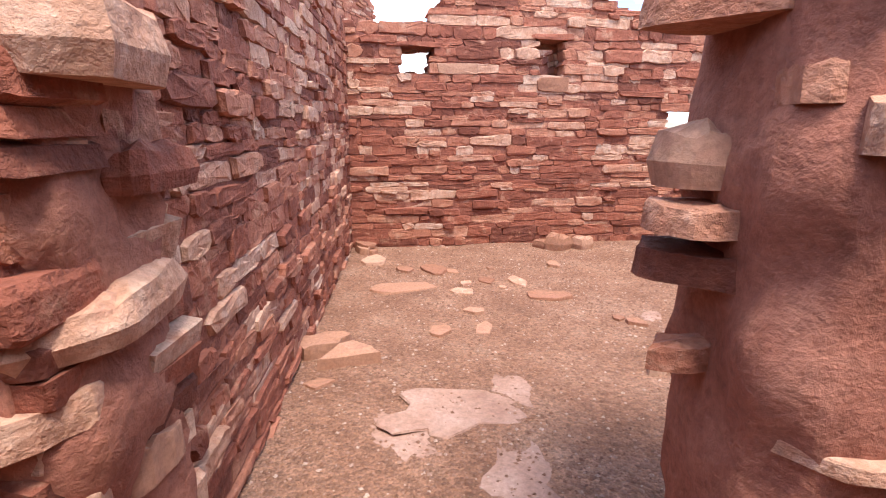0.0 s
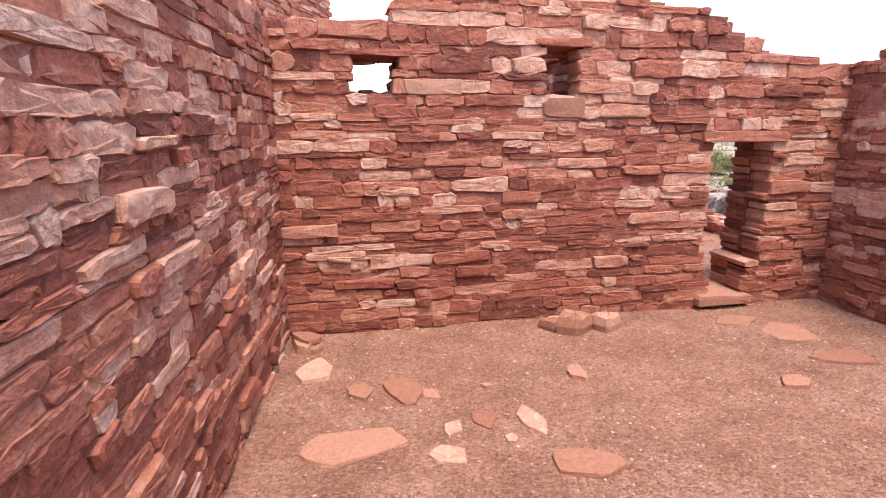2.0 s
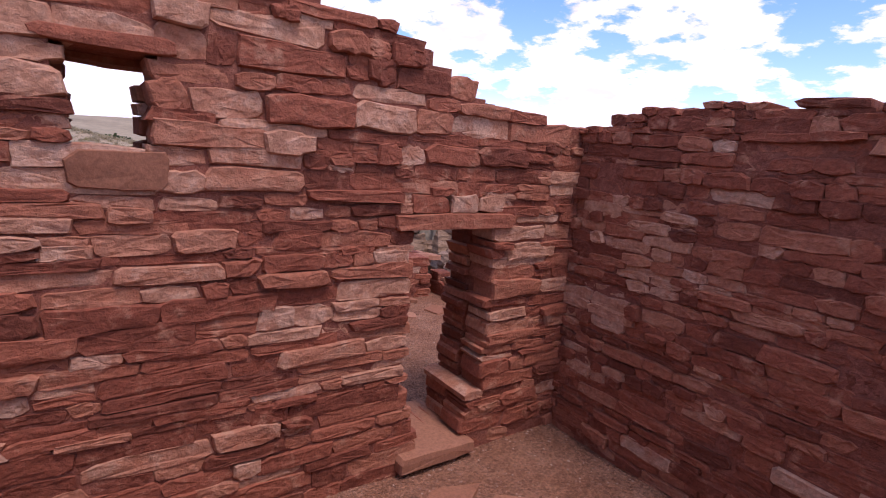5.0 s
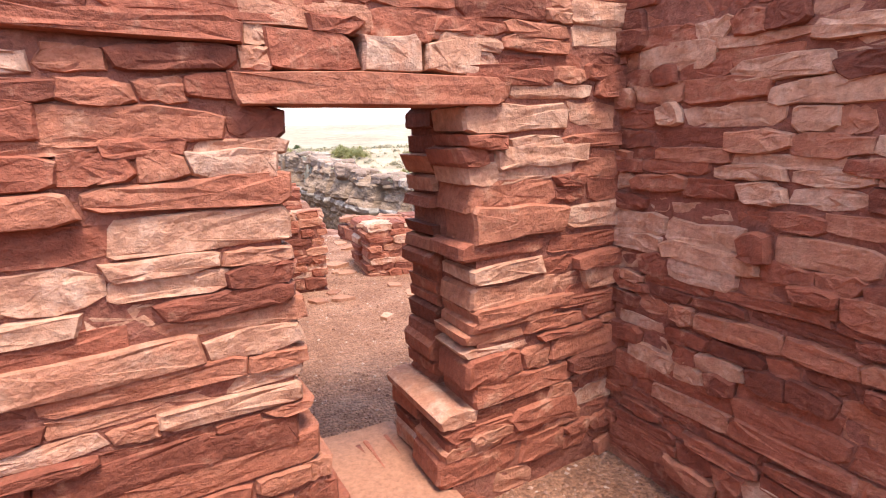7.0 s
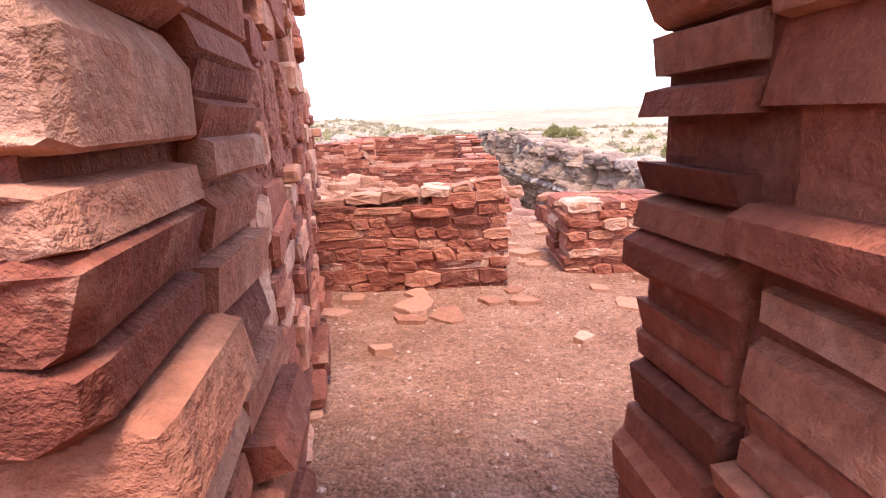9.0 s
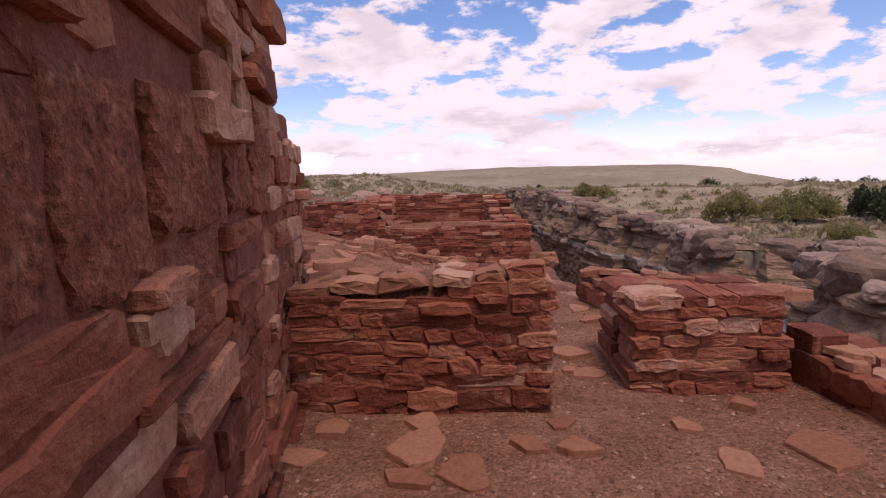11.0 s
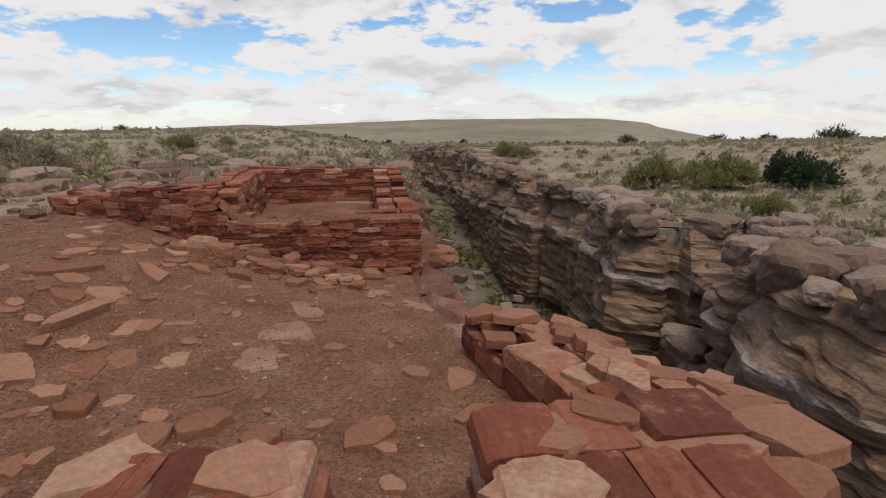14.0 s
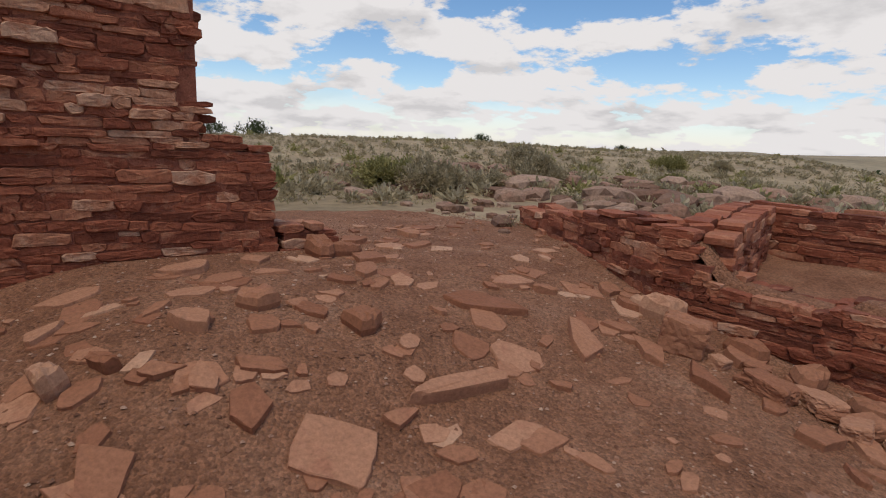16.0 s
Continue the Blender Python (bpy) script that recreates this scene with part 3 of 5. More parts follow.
N_A, N_B = (-0.88, 4.75), (3.90, 5.53)
N_TOP = [(-0.5, 2.24), (0.3, 2.28), (0.72, 2.25), (0.85, 2.34), (0.95, 2.44), (1.1, 2.55), (2.2, 2.6), (2.72, 2.57), (2.93, 2.46), (3.55, 2.4), (3.57, 2.23), (4.3, 2.08), (4.7, 2.05)]
N_PALE = [(2.01, 2.38), (1.88, 2.23), (2.22, 2.21), (1.52, 2.31), (2.44, 2.3), (2.69, 2.31), (1.26, 2.29), (1.8, 1.64), (1.77, 1.45), (0.56, 1.48), (0.13, 1.64), (0.16, 1.55), (0.23, 1.41), (1.27, 1.12), (0.88, 1.08), (0.76, 1.25), (0.78, 0.48), (1.04, 0.57), (2.6, 0.27), (3.04, 0.96), (3.07, 1.04), (3.4, 0.82), (2.23, 1.21), (0.25, 1.86), (0.16, 1)]
N_PALE += [(0.51, 0.6), (3.3, 2.07), (2.85, 1.86), (3.84, 1.59), (1.27, 1.85), (1.82, 2.06), (2.43, 2.56), (2.43, 1.6), (2.24, 1.67), (3.49, 0.68), (3.57, 0.44), (1.56, 1.96), (3.47, 1.62), (3.96, 1.61), (3.04, 1.15), (2.94, 1.06), (2.9, 0.96), (3.27, 0.82), (3.36, 0.69), (3.38, 1.14), (4.35, 1.35), (4.38, 1.26), (4.49, 1.7), (4.5, 1.49), (4.18, 0.89)]
masonry("wall_north", "tall red sandstone masonry wall with small windows and a doorway", N_A, N_B, 0.46, ragged(N_TOP, 0.04), 0.02,
        [(0.55, 0.86, 1.81, 2.03), (1.97, 2.23, 1.77, 2.13), (3.45, 4.0, 0.4, 1.62), (3.52, 3.89, 0.13, 0.41)], N_PALE, 560, near=3.0)
masonry("wall_west", "long red sandstone room wall with protruding stones", (-0.47, 0.35), (-0.865, 4.9), 0.45, ragged([(0, 2.6), (1.5, 2.4), (3, 2.28), (4.4, 2.2)], 0.05, 2), 0.02, singles=420, faces=("front", "back"), near=1.4, height=(0.035, 0.088), long=(0.09, 0.38),
        pale=[(2.16, 1.99), (2.44, 2), (2.08, 1.83), (2.43, 1.86), (2.43, 1.5), (2.11, 1.34), (2.49, 1.1), (2.21, 0.98), (2.35, 0.82), (1.95, 1.36), (1.99, 1.62), (2.24, 1.76), (3.05, 1.92), (3.59, 1.91), (3.5, 1.28), (3.15, 1.82), (2.98, 1.69), (3.01, 1.59), (2.06, 1.63), (2.39, 1.6), (3.02, 1.15), (2.01, 1.2), (3.28, 0.9), (3.42, 0.68)] + [(0.05 + 4.3 * ((k * 0.618) % 1.0), 0.3 + 1.7 * ((k * 0.381 + 0.13 * (k % 5)) % 1.0)) for k in range(40)])
masonry("wall_east", "red sandstone room wall with a few pale stones", (3.70, 5.72), (4.55, 0.4), 0.45, ragged([(0, 2.04), (0.3, 2.07), (0.5, 2.14), (0.9, 2.2), (2, 2.2), (5, 2.3)], 0.05, 3), 0.02, singles=400, faces=("front", "back"), near=0.8, height=(0.035, 0.085), long=(0.09, 0.36), uneven=1.3,
        pale=[(0.44, 1.39), (0.67, 1.41), (0.84, 1.42), (0.62, 1.23), (0.89, 1.22), (0.54, 1.06), (0.67, 0.98), (0.76, 1.13), (0.36, 1.05), (0.26, 0.9), (0.4, 0.55), (0.61, 0.54), (0.97, 1.6), (0.52, 1.64), (0.84, 1.52)])
masonry("wall_south", "thick plastered doorway wall of red sandstone", (4.6, 0.62), (0.78, 0.62), 0.5, ragged([(0, 1.8), (2.7, 1.8), (3.2, 2.3), (4, 2.35)], 0.05, 4), 0.02, singles=120, near=3.7, long=(0.18, 0.5), height=(0.06, 0.14))
masonry("wall_south_stub", "mud-plastered door jamb of red sandstone", (-0.36, 0.42), (-1.2, 0.42), 0.4, ragged([(0, 2.4), (2, 2.4)], 0.05, 5), 0.02, singles=90, near=0.0, long=(0.2, 0.5), height=(0.06, 0.14))
masonry("wall_outer", "tall red sandstone wall standing beside the path", (2.36, 5.72), (1.55, 9.2), 0.45, ragged([(0, 2.25), (1.0, 2.4), (2.4, 2.55), (2.55, 2.3), (2.68, 2.0), (2.74, 1.55), (3.0, 1.47), (3.5, 1.36), (3.6, 1.3)], 0.06, 6), 0.02, singles=400, near=1.6, height=(0.04, 0.13), long=(0.12, 0.46), uneven=2.2, pale=[(0.3 + 3.1 * ((k * 0.618) % 1.0), 0.25 + 1.9 * ((k * 0.381 + 0.21 * (k % 3)) % 1.0)) for k in range(52)],
        blocks=[(0.66, 0.92, 0.98, 1.27), (0.95, 1.24, 0.97, 1.31), (1.27, 1.58, 1.04, 1.33), (1.61, 1.8, 1.02, 1.28), (1.83, 2.1, 1.06, 1.3), (2.14, 2.42, 1.1, 1.34), (1.3, 1.72, 0.9, 1.01)])
masonry("wall_tower", "tall ragged red sandstone wall of a roofless building", (-2.5, 5.2), (-1.27, 11.35), 0.5, ragged([(0, 3.6), (3.0, 4.2), (5.0, 4.1), (5.35, 3.9), (5.6, 3.3), (5.7, 2.7), (5.75, 1.75), (5.8, 1.27), (6.3, 1.25)], 0.05, 7), 0.2, singles=330, near=5.6, height=(0.035, 0.08), long=(0.1, 0.4),
        pale=[(4.0 + 1.75 * ((k * 0.618) % 1.0), 1.2 + 1.5 * ((k * 0.381 + 0.17 * (k % 4)) % 1.0)) for k in range(44)])
masonry("wall_tower_stub", "ankle-high stub of dark red stones beyond the wall end", (-1.27, 11.4), (-1.2, 11.86), 0.4, ragged([(0, 0.66), (0.46, 0.6)], 0.03, 27), 0.3, singles=40, height=(0.04, 0.08), long=(0.12, 0.3))
masonry("wall_low", "waist-high ruined wall of stacked red sandstone", (1.72, 8.36), (3.0, 8.38), 0.46, ragged([(0, 0.57), (0.5, 0.63), (1.28, 0.67)], 0.015, 8), 0.05, singles=330, height=(0.04, 0.085), long=(0.1, 0.36))
masonry("wall_block", "low broken block of red sandstone wall", (3.43, 8.66), (4.2, 8.7), 0.6, ragged([(0, 0.52), (0.8, 0.5)], 0.03, 9), 0.02, singles=240, height=(0.05, 0.1), long=(0.12, 0.34))
masonry("wall_terrace", "low ruined terrace wall above the canyon", (3.5, 10.85), (4.0, 9.25), 0.5, ragged([(0, 0.2), (0.6, 0.26), (1.7, 0.38)], 0.03, 10), -0.05, singles=150, height=(0.06, 0.12), long=(0.18, 0.5))
masonry("wall_edge", "low line of stacked slabs along the canyon edge", (4.3, 8.95), (4.6, 6.6), 0.4, ragged([(0, 0.34), (0.3, 0.22), (1.0, 0.14), (2.4, 0.1)], 0.03, 11), -0.05, singles=140, height=(0.05, 0.12), long=(0.18, 0.5))
masonry("enclosure_south", "low front wall of a ruined stone room", (0.87, 13.2), (3.25, 13.12), 0.42, ragged([(0, 0.82), (0.25, 0.76), (0.45, 0.5), (1.08, 0.45), (1.15, 0.55), (2.4, 0.5)], 0.02, 12), -0.2, singles=300, near=1.2, height=(0.028, 0.06), long=(0.08, 0.32))
masonry("enclosure_east", "low stone room wall along the canyon edge", (3.22, 13.45), (2.95, 16.0), 0.4, ragged([(0, 0.5), (1.2, 0.55), (1.6, 0.75), (2.6, 0.82)], 0.04, 13), -0.3, singles=140, height=(0.04, 0.08))
masonry("enclosure_north", "back wall of a ruined stone room", (0.55, 15.95), (2.95, 15.8), 0.4, ragged([(0, 0.86), (2.4, 0.82)], 0.03, 14), 0.15, singles=160, faces=("front", "back"), height=(0.04, 0.08))
masonry("enclosure_west", "side wall of a ruined stone room", (0.5, 15.9), (0.95, 13.3), 0.4, ragged([(0, 0.86), (2.0, 0.84), (2.7, 0.8)], 0.04, 15), 0.1, singles=120, height=(0.04, 0.085))
masonry("enclosure_wing", "crumbling low wall running up the slope", (-1.35, 14.45), (0.9, 13.2), 0.42, ragged([(0, 0.68), (0.8, 0.72), (1.8, 0.8), (2.6, 0.82)], 0.05, 16), 0.1, singles=200, near=1.5, height=(0.035, 0.085), long=(0.1, 0.34))
# unseen walls added behind the entrance, their heights set to shade its jambs
masonry("shade_wall_west", "unseen red sandstone wall added behind the entrance for shade", (-0.95, -3.2), (-0.95, 0.14), 0.4, ragged([(0, 1.9), (3, 1.9)], 0.05, 17), 0.02, singles=0, faces=("front", "back"))
masonry("shade_wall_east", "unseen red sandstone wall added behind the entrance for shade", (1.75, 0.12), (1.75, -3.2), 0.4, ragged([(0, 3.0), (3, 3.0)], 0.05, 18), 0.02, singles=0, faces=("front", "back"))
masonry("shade_wall_south", "unseen red sandstone wall added behind the entrance for shade", (1.8, -3.2), (-1.0, -3.2), 0.4, ragged([(0, 3.0), (3, 3.0)], 0.05, 19), 0.02, singles=0, faces=("front", "back"))


# ---- loose stones ----
def slab_mesh(size, thick, sides, seed, squash=0.7):
    """A flat broken slab: uneven outline, chipped top edge, flat underside."""
    r = random.Random(seed)
    verts, n = [], sides * 3
    rad = [r.uniform(0.6, 1.15) for _ in range(sides)]
    ang = [2 * math.pi * (k + r.uniform(-0.28, 0.28)) / sides for k in range(sides)]
    corners = [Vector((math.cos(a) * q, math.sin(a) * q)) for q, a in zip(rad, ang)]
    line = []
    for c, d in zip(corners, corners[1:] + corners[:1]):
        line += [c * r.uniform(0.95, 1.0), c.lerp(d, r.uniform(0.2, 0.4)) * r.uniform(0.95, 1.07), c.lerp(d, r.uniform(0.6, 0.8)) * r.uniform(0.95, 1.07)]
    rad, ang = [c.length for c in line], [math.atan2(c.y, c.x) for c in line]
    lean = r.uniform(-0.18, 0.18)
    for shrink, z in (((1.02, 0.0), (1.0, 0.5), (0.985, 0.9), (0.95, 1.0)) if thick < 0.085 else ((0.95, 0.0), (1.05, 0.4), (0.92, 0.85), (0.62, 1.0))):
        for q, a in zip(rad, ang):
            verts.append((math.cos(a) * q * size / 2 * shrink * r.uniform(0.985, 1.015), math.sin(a) * q * size / 2 * squash * shrink * r.uniform(0.985, 1.015), z * thick * (1 + lean * math.cos(a) + (r.uniform(-0.12, 0.12) if z > 0.5 else 0))))
    verts.append((0, 0, thick * r.uniform(0.95, 1.08)))
    faces = [tuple(range(n))[::-1]]
    for ring in range(3):
        b = ring * n
        faces += [(b + k, b + (k + 1) % n, b + n + (k + 1) % n, b + n + k) for k in range(n)]
    faces += [(3 * n + k, 3 * n + (k + 1) % n, 4 * n) for k in range(n)]
    return mesh_from("stone_slab", verts, faces, slab_mat)


def lay_slab(x, y, size, thick=0.03, z=None, turn=None, tilt=0.0, mat=None, squash=0.7, sides=None, name="stone_slab", label="flat broken red sandstone slab lying on the soil", category="stone slab", group="fallen slabs on the ground", parent=None):
    me = slab_mesh(size, thick, sides or rng.choice((4, 5, 5, 6, 7)), int(x * 977 + y * 131), squash)
    ob = new(name, me)
    turn = rng.uniform(0, 360) if turn is None else turn
    base = land(x, y) - 0.006 if z is None else z
    flat = Matrix.Identity(4)
    if z is None:
        up = Vector((land(x - 0.1, y) - land(x + 0.1, y), land(x, y - 0.1) - land(x, y + 0.1), 0.2)).normalized()
        flat = Vector((0, 0, 1)).rotation_difference(up).to_matrix().to_4x4()
    ob.matrix_basis = Matrix.Translation((x, y, base)) @ flat @ pose(0, 0, 0, tilt, tilt * 0.5, turn)
    if mat:
        ob.material_slots[0].link = "OBJECT"
        ob.material_slots[0].material = mat
    if parent:
        ob.parent = parent
        return ob
    return tagged(ob, label, category, group)


# in the room: x, y, size
ROOM = [(-0.19, 3.34, 0.62), (0.91, 3.17, 0.37), (0.48, 3.54, 0.22), (0.36, 2.77, 0.18), (0.4, 2.52, 0.22), (0.13, 2.45, 0.22), (1.3, 2.69, 0.17), (1.39, 2.6, 0.17), (2.7, 5.0, 0.46), (2.93, 4.76, 0.55), (1.12, 4.06, 0.22), (3.0, 4.23, 0.45), (2.46, 3.91, 0.26), (-0.52, 4.14, 0.34), (-0.22, 3.89, 0.28), (0.02, 3.88, 0.32), (0.2, 3.84, 0.15), (0.54, 3.89, 0.1), (-0.45, 1.72, 0.2)]
for x, y, s in ROOM:
    lay_slab(x, y, s, rng.uniform(0.014, 0.03))
for x, y, s in ((0.73, 3.54, 0.3), (0.27, 3.22, 0.28), (0.31, 3.46, 0.2), (0.6, 3.36, 0.12)):
    lay_slab(x, y, s, 0.018, mat=pale_mat, label="thin pale sandstone flake lying on the soil")
lay_slab(-0.33, 1.95, 0.46, 0.075, turn=100, sides=3, squash=0.95, label="triangular thick red sandstone slab beside the wall")
lay_slab(-0.52, 2.12, 0.34, 0.08, turn=20, label="thick red slab leaning at the wall foot")
lay_slab(1.28, 1.94, 0.17, 0.05, turn=70, sides=5, label="small red sandstone block lying on the soil", category="stone block")
lay_slab(1.62, 2.05, 0.36, 0.05, turn=15, mat=pale_mat, label="pale flat slab beside the doorway")
# rocks at the foot of the wall
for x, y, s, t in ((1.12, 4.86, 0.22, 0.09), (1.3, 4.78, 0.3, 0.16), (1.58, 4.84, 0.28, 0.13), (-0.68, 4.55, 0.3, 0.07), (-0.62, 4.5, 0.24, 0.05)):
    lay_slab(x, y, s, t, sides=6, label="chunky fallen sandstone rock at the wall foot", category="rock", group="rocks at the wall foot", name="fallen_rock", z=0.02 if y > 4.6 else None)
lay_slab(-0.66, 4.53, 0.26, 0.04, z=0.085, label="flat stone resting on fallen rocks")
# outside, before the low wall
for x, y, s in ((2.4, 8.24, 0.28), (2.0, 8.18, 0.26), (2.41, 8.05, 0.38), (1.94, 7.93, 0.24), (2.41, 7.81, 0.24), (2.62, 7.86, 0.34), (2.85, 8.06, 0.22), (3.06, 8.04, 0.21), (3.03, 8.27, 0.18), (4.01, 8.11, 0.46), (3.65, 7.98, 0.28), (3.55, 8.26, 0.18), (3.9, 8.5, 0.18), (3.25, 8.9, 0.26), (3.18, 9.2, 0.3), (2.3, 7.4, 0.16), (3.3, 7.5, 0.18)):
    lay_slab(x, y, s, rng.uniform(0.016, 0.045))
# the open court
COURT_A = [(0.6, 12.1, 0.34), (-0.32, 11.54, 0.34), (-1.0, 11.05, 0.36), (-0.98, 10.6, 0.34), (0.46, 11.19, 0.3), (0.34, 10.41, 0.34), (0.07, 10.62, 0.36), (0.0, 10.36, 0.26), (-0.27, 10.23, 0.24), (-0.55, 10.05, 0.26), (-0.47, 9.8, 0.3), (0.57, 9.76, 0.5), (-0.99, 12.29, 0.3), (-1.25, 12.69, 0.3)]
COURT_B = [(1.17, 12.62, 0.34), (1.61, 12.86, 0.36), (0.66, 13.0, 0.3), (1.58, 12.53, 0.3), (0.78, 12.91, 0.32), (2.12, 12.33, 0.3), (2.29, 12.5, 0.34), (0.26, 10.05, 0.3), (1.39, 10.84, 0.34), (1.23, 10.67, 0.3), (0.41, 11.61, 0.36), (0.52, 11.99, 0.6), (-1.5, 11.62, 0.4), (0.73, 10.81, 0.28), (-0.16, 13.3, 0.3), (-0.63, 11.0, 0.3), (-1.26, 12.06, 0.36), (2.6, 12.7, 0.3)]
COURT_C = [(2.1, 10.37, 0.3), (2.19, 10.03, 0.42), (2.99, 9.86, 0.34), (3.46, 10.02, 0.3), (3.61, 9.93, 0.3), (3.72, 9.97, 0.34), (3.2, 10.52, 0.26), (3.45, 10.46, 0.4), (2.52, 9.87, 0.28), (1.27, 10.71, 0.36), (1.38, 10.85, 0.26), (1.75, 10.78, 0.34), (1.26, 10.37, 0.3), (1.5, 10.23, 0.4), (1.94, 9.9, 0.36), (0.59, 12.79, 0.5), (0.9, 10.71, 0.5), (0.23, 12.36, 0.4), (1.9, 9.1, 0.34), (2.5, 9.2, 0.3)]
BIG = ((0.41, 11.9, 0.6, 0.04, 35, 0.5, 6), (0.99, 12.12, 0.56, 0.05, -47, 0.42, 5), (0.92, 11.23, 0.58, 0.07, 75, 0.24, 6), (0.9, 10.52, 0.5, 0.035, 40, 0.75, 5), (0.33, 11.05, 0.28, 0.1, 10, 0.8, 5), (-0.12, 10.68, 0.34, 0.1, 50, 0.6, 5), (0.87, 11.63, 0.42, 0.025, 30, 0.5, 6), (0.59, 10.32, 0.28, 0.035, 60, 0.8, 5),
       (0.05, 9.76, 0.2, 0.12, 15, 0.7, 5), (0.57, 9.8, 0.4, 0.03, 5, 0.6, 4), (-0.06, 10.3, 0.26, 0.06, 20, 0.7, 5), (0.37, 10.22, 0.24, 0.04, 0, 0.6, 5), (0.23, 10.1, 0.2, 0.04, 70, 0.7, 4), (0.05, 9.94, 0.22, 0.06, 30, 0.5, 5), (0.7, 11.47, 0.32, 0.02, 20, 0.7, 5), (0.9, 10.83, 0.22, 0.04, 70, 0.5, 4), (-0.06, 11.61, 0.24, 0.03, 0, 0.7, 5), (0.06, 10.9, 0.2, 0.03, 0, 0.8, 6), (-0.22, 11.28, 0.26, 0.03, 40, 0.6, 5),
       (-0.64, 11.74, 0.42, 0.04, 20, 0.7, 4), (-0.83, 12.45, 0.34, 0.03, 80, 0.6, 5), (1.02, 12.46, 0.3, 0.04, 10, 0.5, 5), (0.92, 12.88, 0.3, 0.06, 20, 0.6, 5), (1.27, 12.4, 0.34, 0.04, -30, 0.5, 4), (1.6, 12.36, 0.36, 0.05, -40, 0.4, 4), (0.43, 10.46, 0.3, 0.04, 50, 0.35, 5), (0.1, 10.62, 0.26, 0.025, 10, 0.8, 6), (0.45, 12.5, 0.2, 0.05, 60, 0.6, 5))
for x, y, s, t, a, q, n in BIG:
    lay_slab(x, y, s, t, turn=a, squash=q, sides=n, tilt=rng.uniform(-2, 2), label="large flat sandstone slab lying loose on the court soil")
for x, y, s in COURT_A + COURT_B + COURT_C:
    if any(math.hypot(x - b[0], y - b[1]) < (b[2] + s) * 0.42 for b in BIG):
        continue
    lay_slab(x, y, s * 0.92, rng.choice((0.015, 0.022, 0.035, 0.05)), tilt=rng.uniform(-3, 3), squash=rng.uniform(0.5, 0.85))
for x, y, s, t in ((1.1, 12.95, 0.34, 0.15), (1.6, 12.95, 0.3, 0.11), (1.95, 12.9, 0.26, 0.12), (2.25, 12.85, 0.28, 0.1), (2.75, 12.85, 0.3, 0.09), (0.95, 12.9, 0.2, 0.1), (-1.0, 11.6, 0.4, 0.14), (-0.9, 11.75, 0.3, 0.1)):
    lay_slab(x, y, s, t, sides=6, label="tumbled sandstone block below the ruined wall", category="rock", group="tumbled wall blocks", name="fallen_rock")
for k in range(330):
    x, y = rng.uniform(-2.0, 3.2), rng.uniform(8.9, 15.5)
    if (y > 12.9 and x > 0.5 - (y - 13.2)) or (y < 11.5 and x < -1.0):
        continue
    lay_slab(x, y, rng.uniform(0.07, 0.2), rng.uniform(0.01, 0.03), tilt=rng.uniform(-6, 6), sides=rng.choice((5, 6)), squash=rng.uniform(0.5, 0.9), label="small broken sandstone chip on the soil", category="stone chip", group="stone chips")

for k in range(90):
    x, y = rng.uniform(-1.6, 1.5), rng.uniform(9.0, 13.2)
    if y < 11.6 and x < -0.9:
        continue
    lay_slab(x, y, 0.1 + 0.3 * rng.random() ** 1.6, rng.uniform(0.01, 0.022), squash=rng.uniform(0.5, 0.85))

# bedrock showing through the soil
for x, y, s in ((0.24, 1.5, 0.7), (0.45, 1.02, 0.5), (-0.02, 1.3, 0.42), (0.5, 1.7, 0.36), (2.3, 11.2, 0.6), (2.35, 11.7, 0.45), (2.25, 10.8, 0.5), (1.2, 9.9, 0.6), (3.3, 12.1, 0.5), (2.85, 12.4, 0.35), (3.6, 11.3, 0.7), (1.55, 2.75, 0.25)):
    lay_slab(x, y, s, 0.009, sides=17, mat=bedrock_mat, name="bedrock_patch", label="pale pink bedrock patch flush with the soil", category="bedrock", group="bedrock patches", squash=0.6)

# flat cap stones on the broken walls: x, y, height of the bed, size
CAPS = [(2.05, 8.7, 0.64, 0.34), (2.5, 8.74, 0.662, 0.38), (1.84, 8.78, 0.68, 0.28), (2.84, 8.72, 0.678, 0.26), (2.3, 8.66, 0.65, 0.24),
        (3.55, 8.85, 0.5, 0.34), (3.6, 9.1, 0.5, 0.4), (3.85, 8.8, 0.49, 0.4), (4.02, 9.05, 0.49, 0.44), (3.8, 9.2, 0.5, 0.3), (4.12, 8.85, 0.5, 0.3)]
for x, y, z, s in CAPS:
    lay_slab(x, y, s, rng.uniform(0.03, 0.042), z=z - 0.012, tilt=rng.uniform(-4, 4), label="flat cap stone resting on the ruined wall", category="cap stone", group="cap stones", name="cap_stone", squash=rng.uniform(0.6, 0.9))
for x, wide, high in ((1.84, 0.22, 0.06), (2.07, 0.22, 0.075), (2.305, 0.23, 0.08), (2.53, 0.21, 0.07), (2.71, 0.14, 0.07), (2.88, 0.19, 0.085)):
    v, f = stone_verts(wide, high, 0.14, rng, 1.3, True)
    ob = new("cap_stone", mesh_from("cap_stone", v, f, rng.choice((slab_mat, stone_mat))))
    ob.matrix_basis = pose(x, 8.372 + rng.uniform(-0.01, 0.02), 0.575 + 0.075 * (x - 1.72) + high / 2, rng.uniform(-2, 2), rng.uniform(-4, 4), rng.uniform(-5, 5)) @ Matrix.Diagonal((wide, 0.14, high, 1))
    tagged(ob, "chunky sandstone block on the front edge of the low wall", "cap stone", "cap stones")
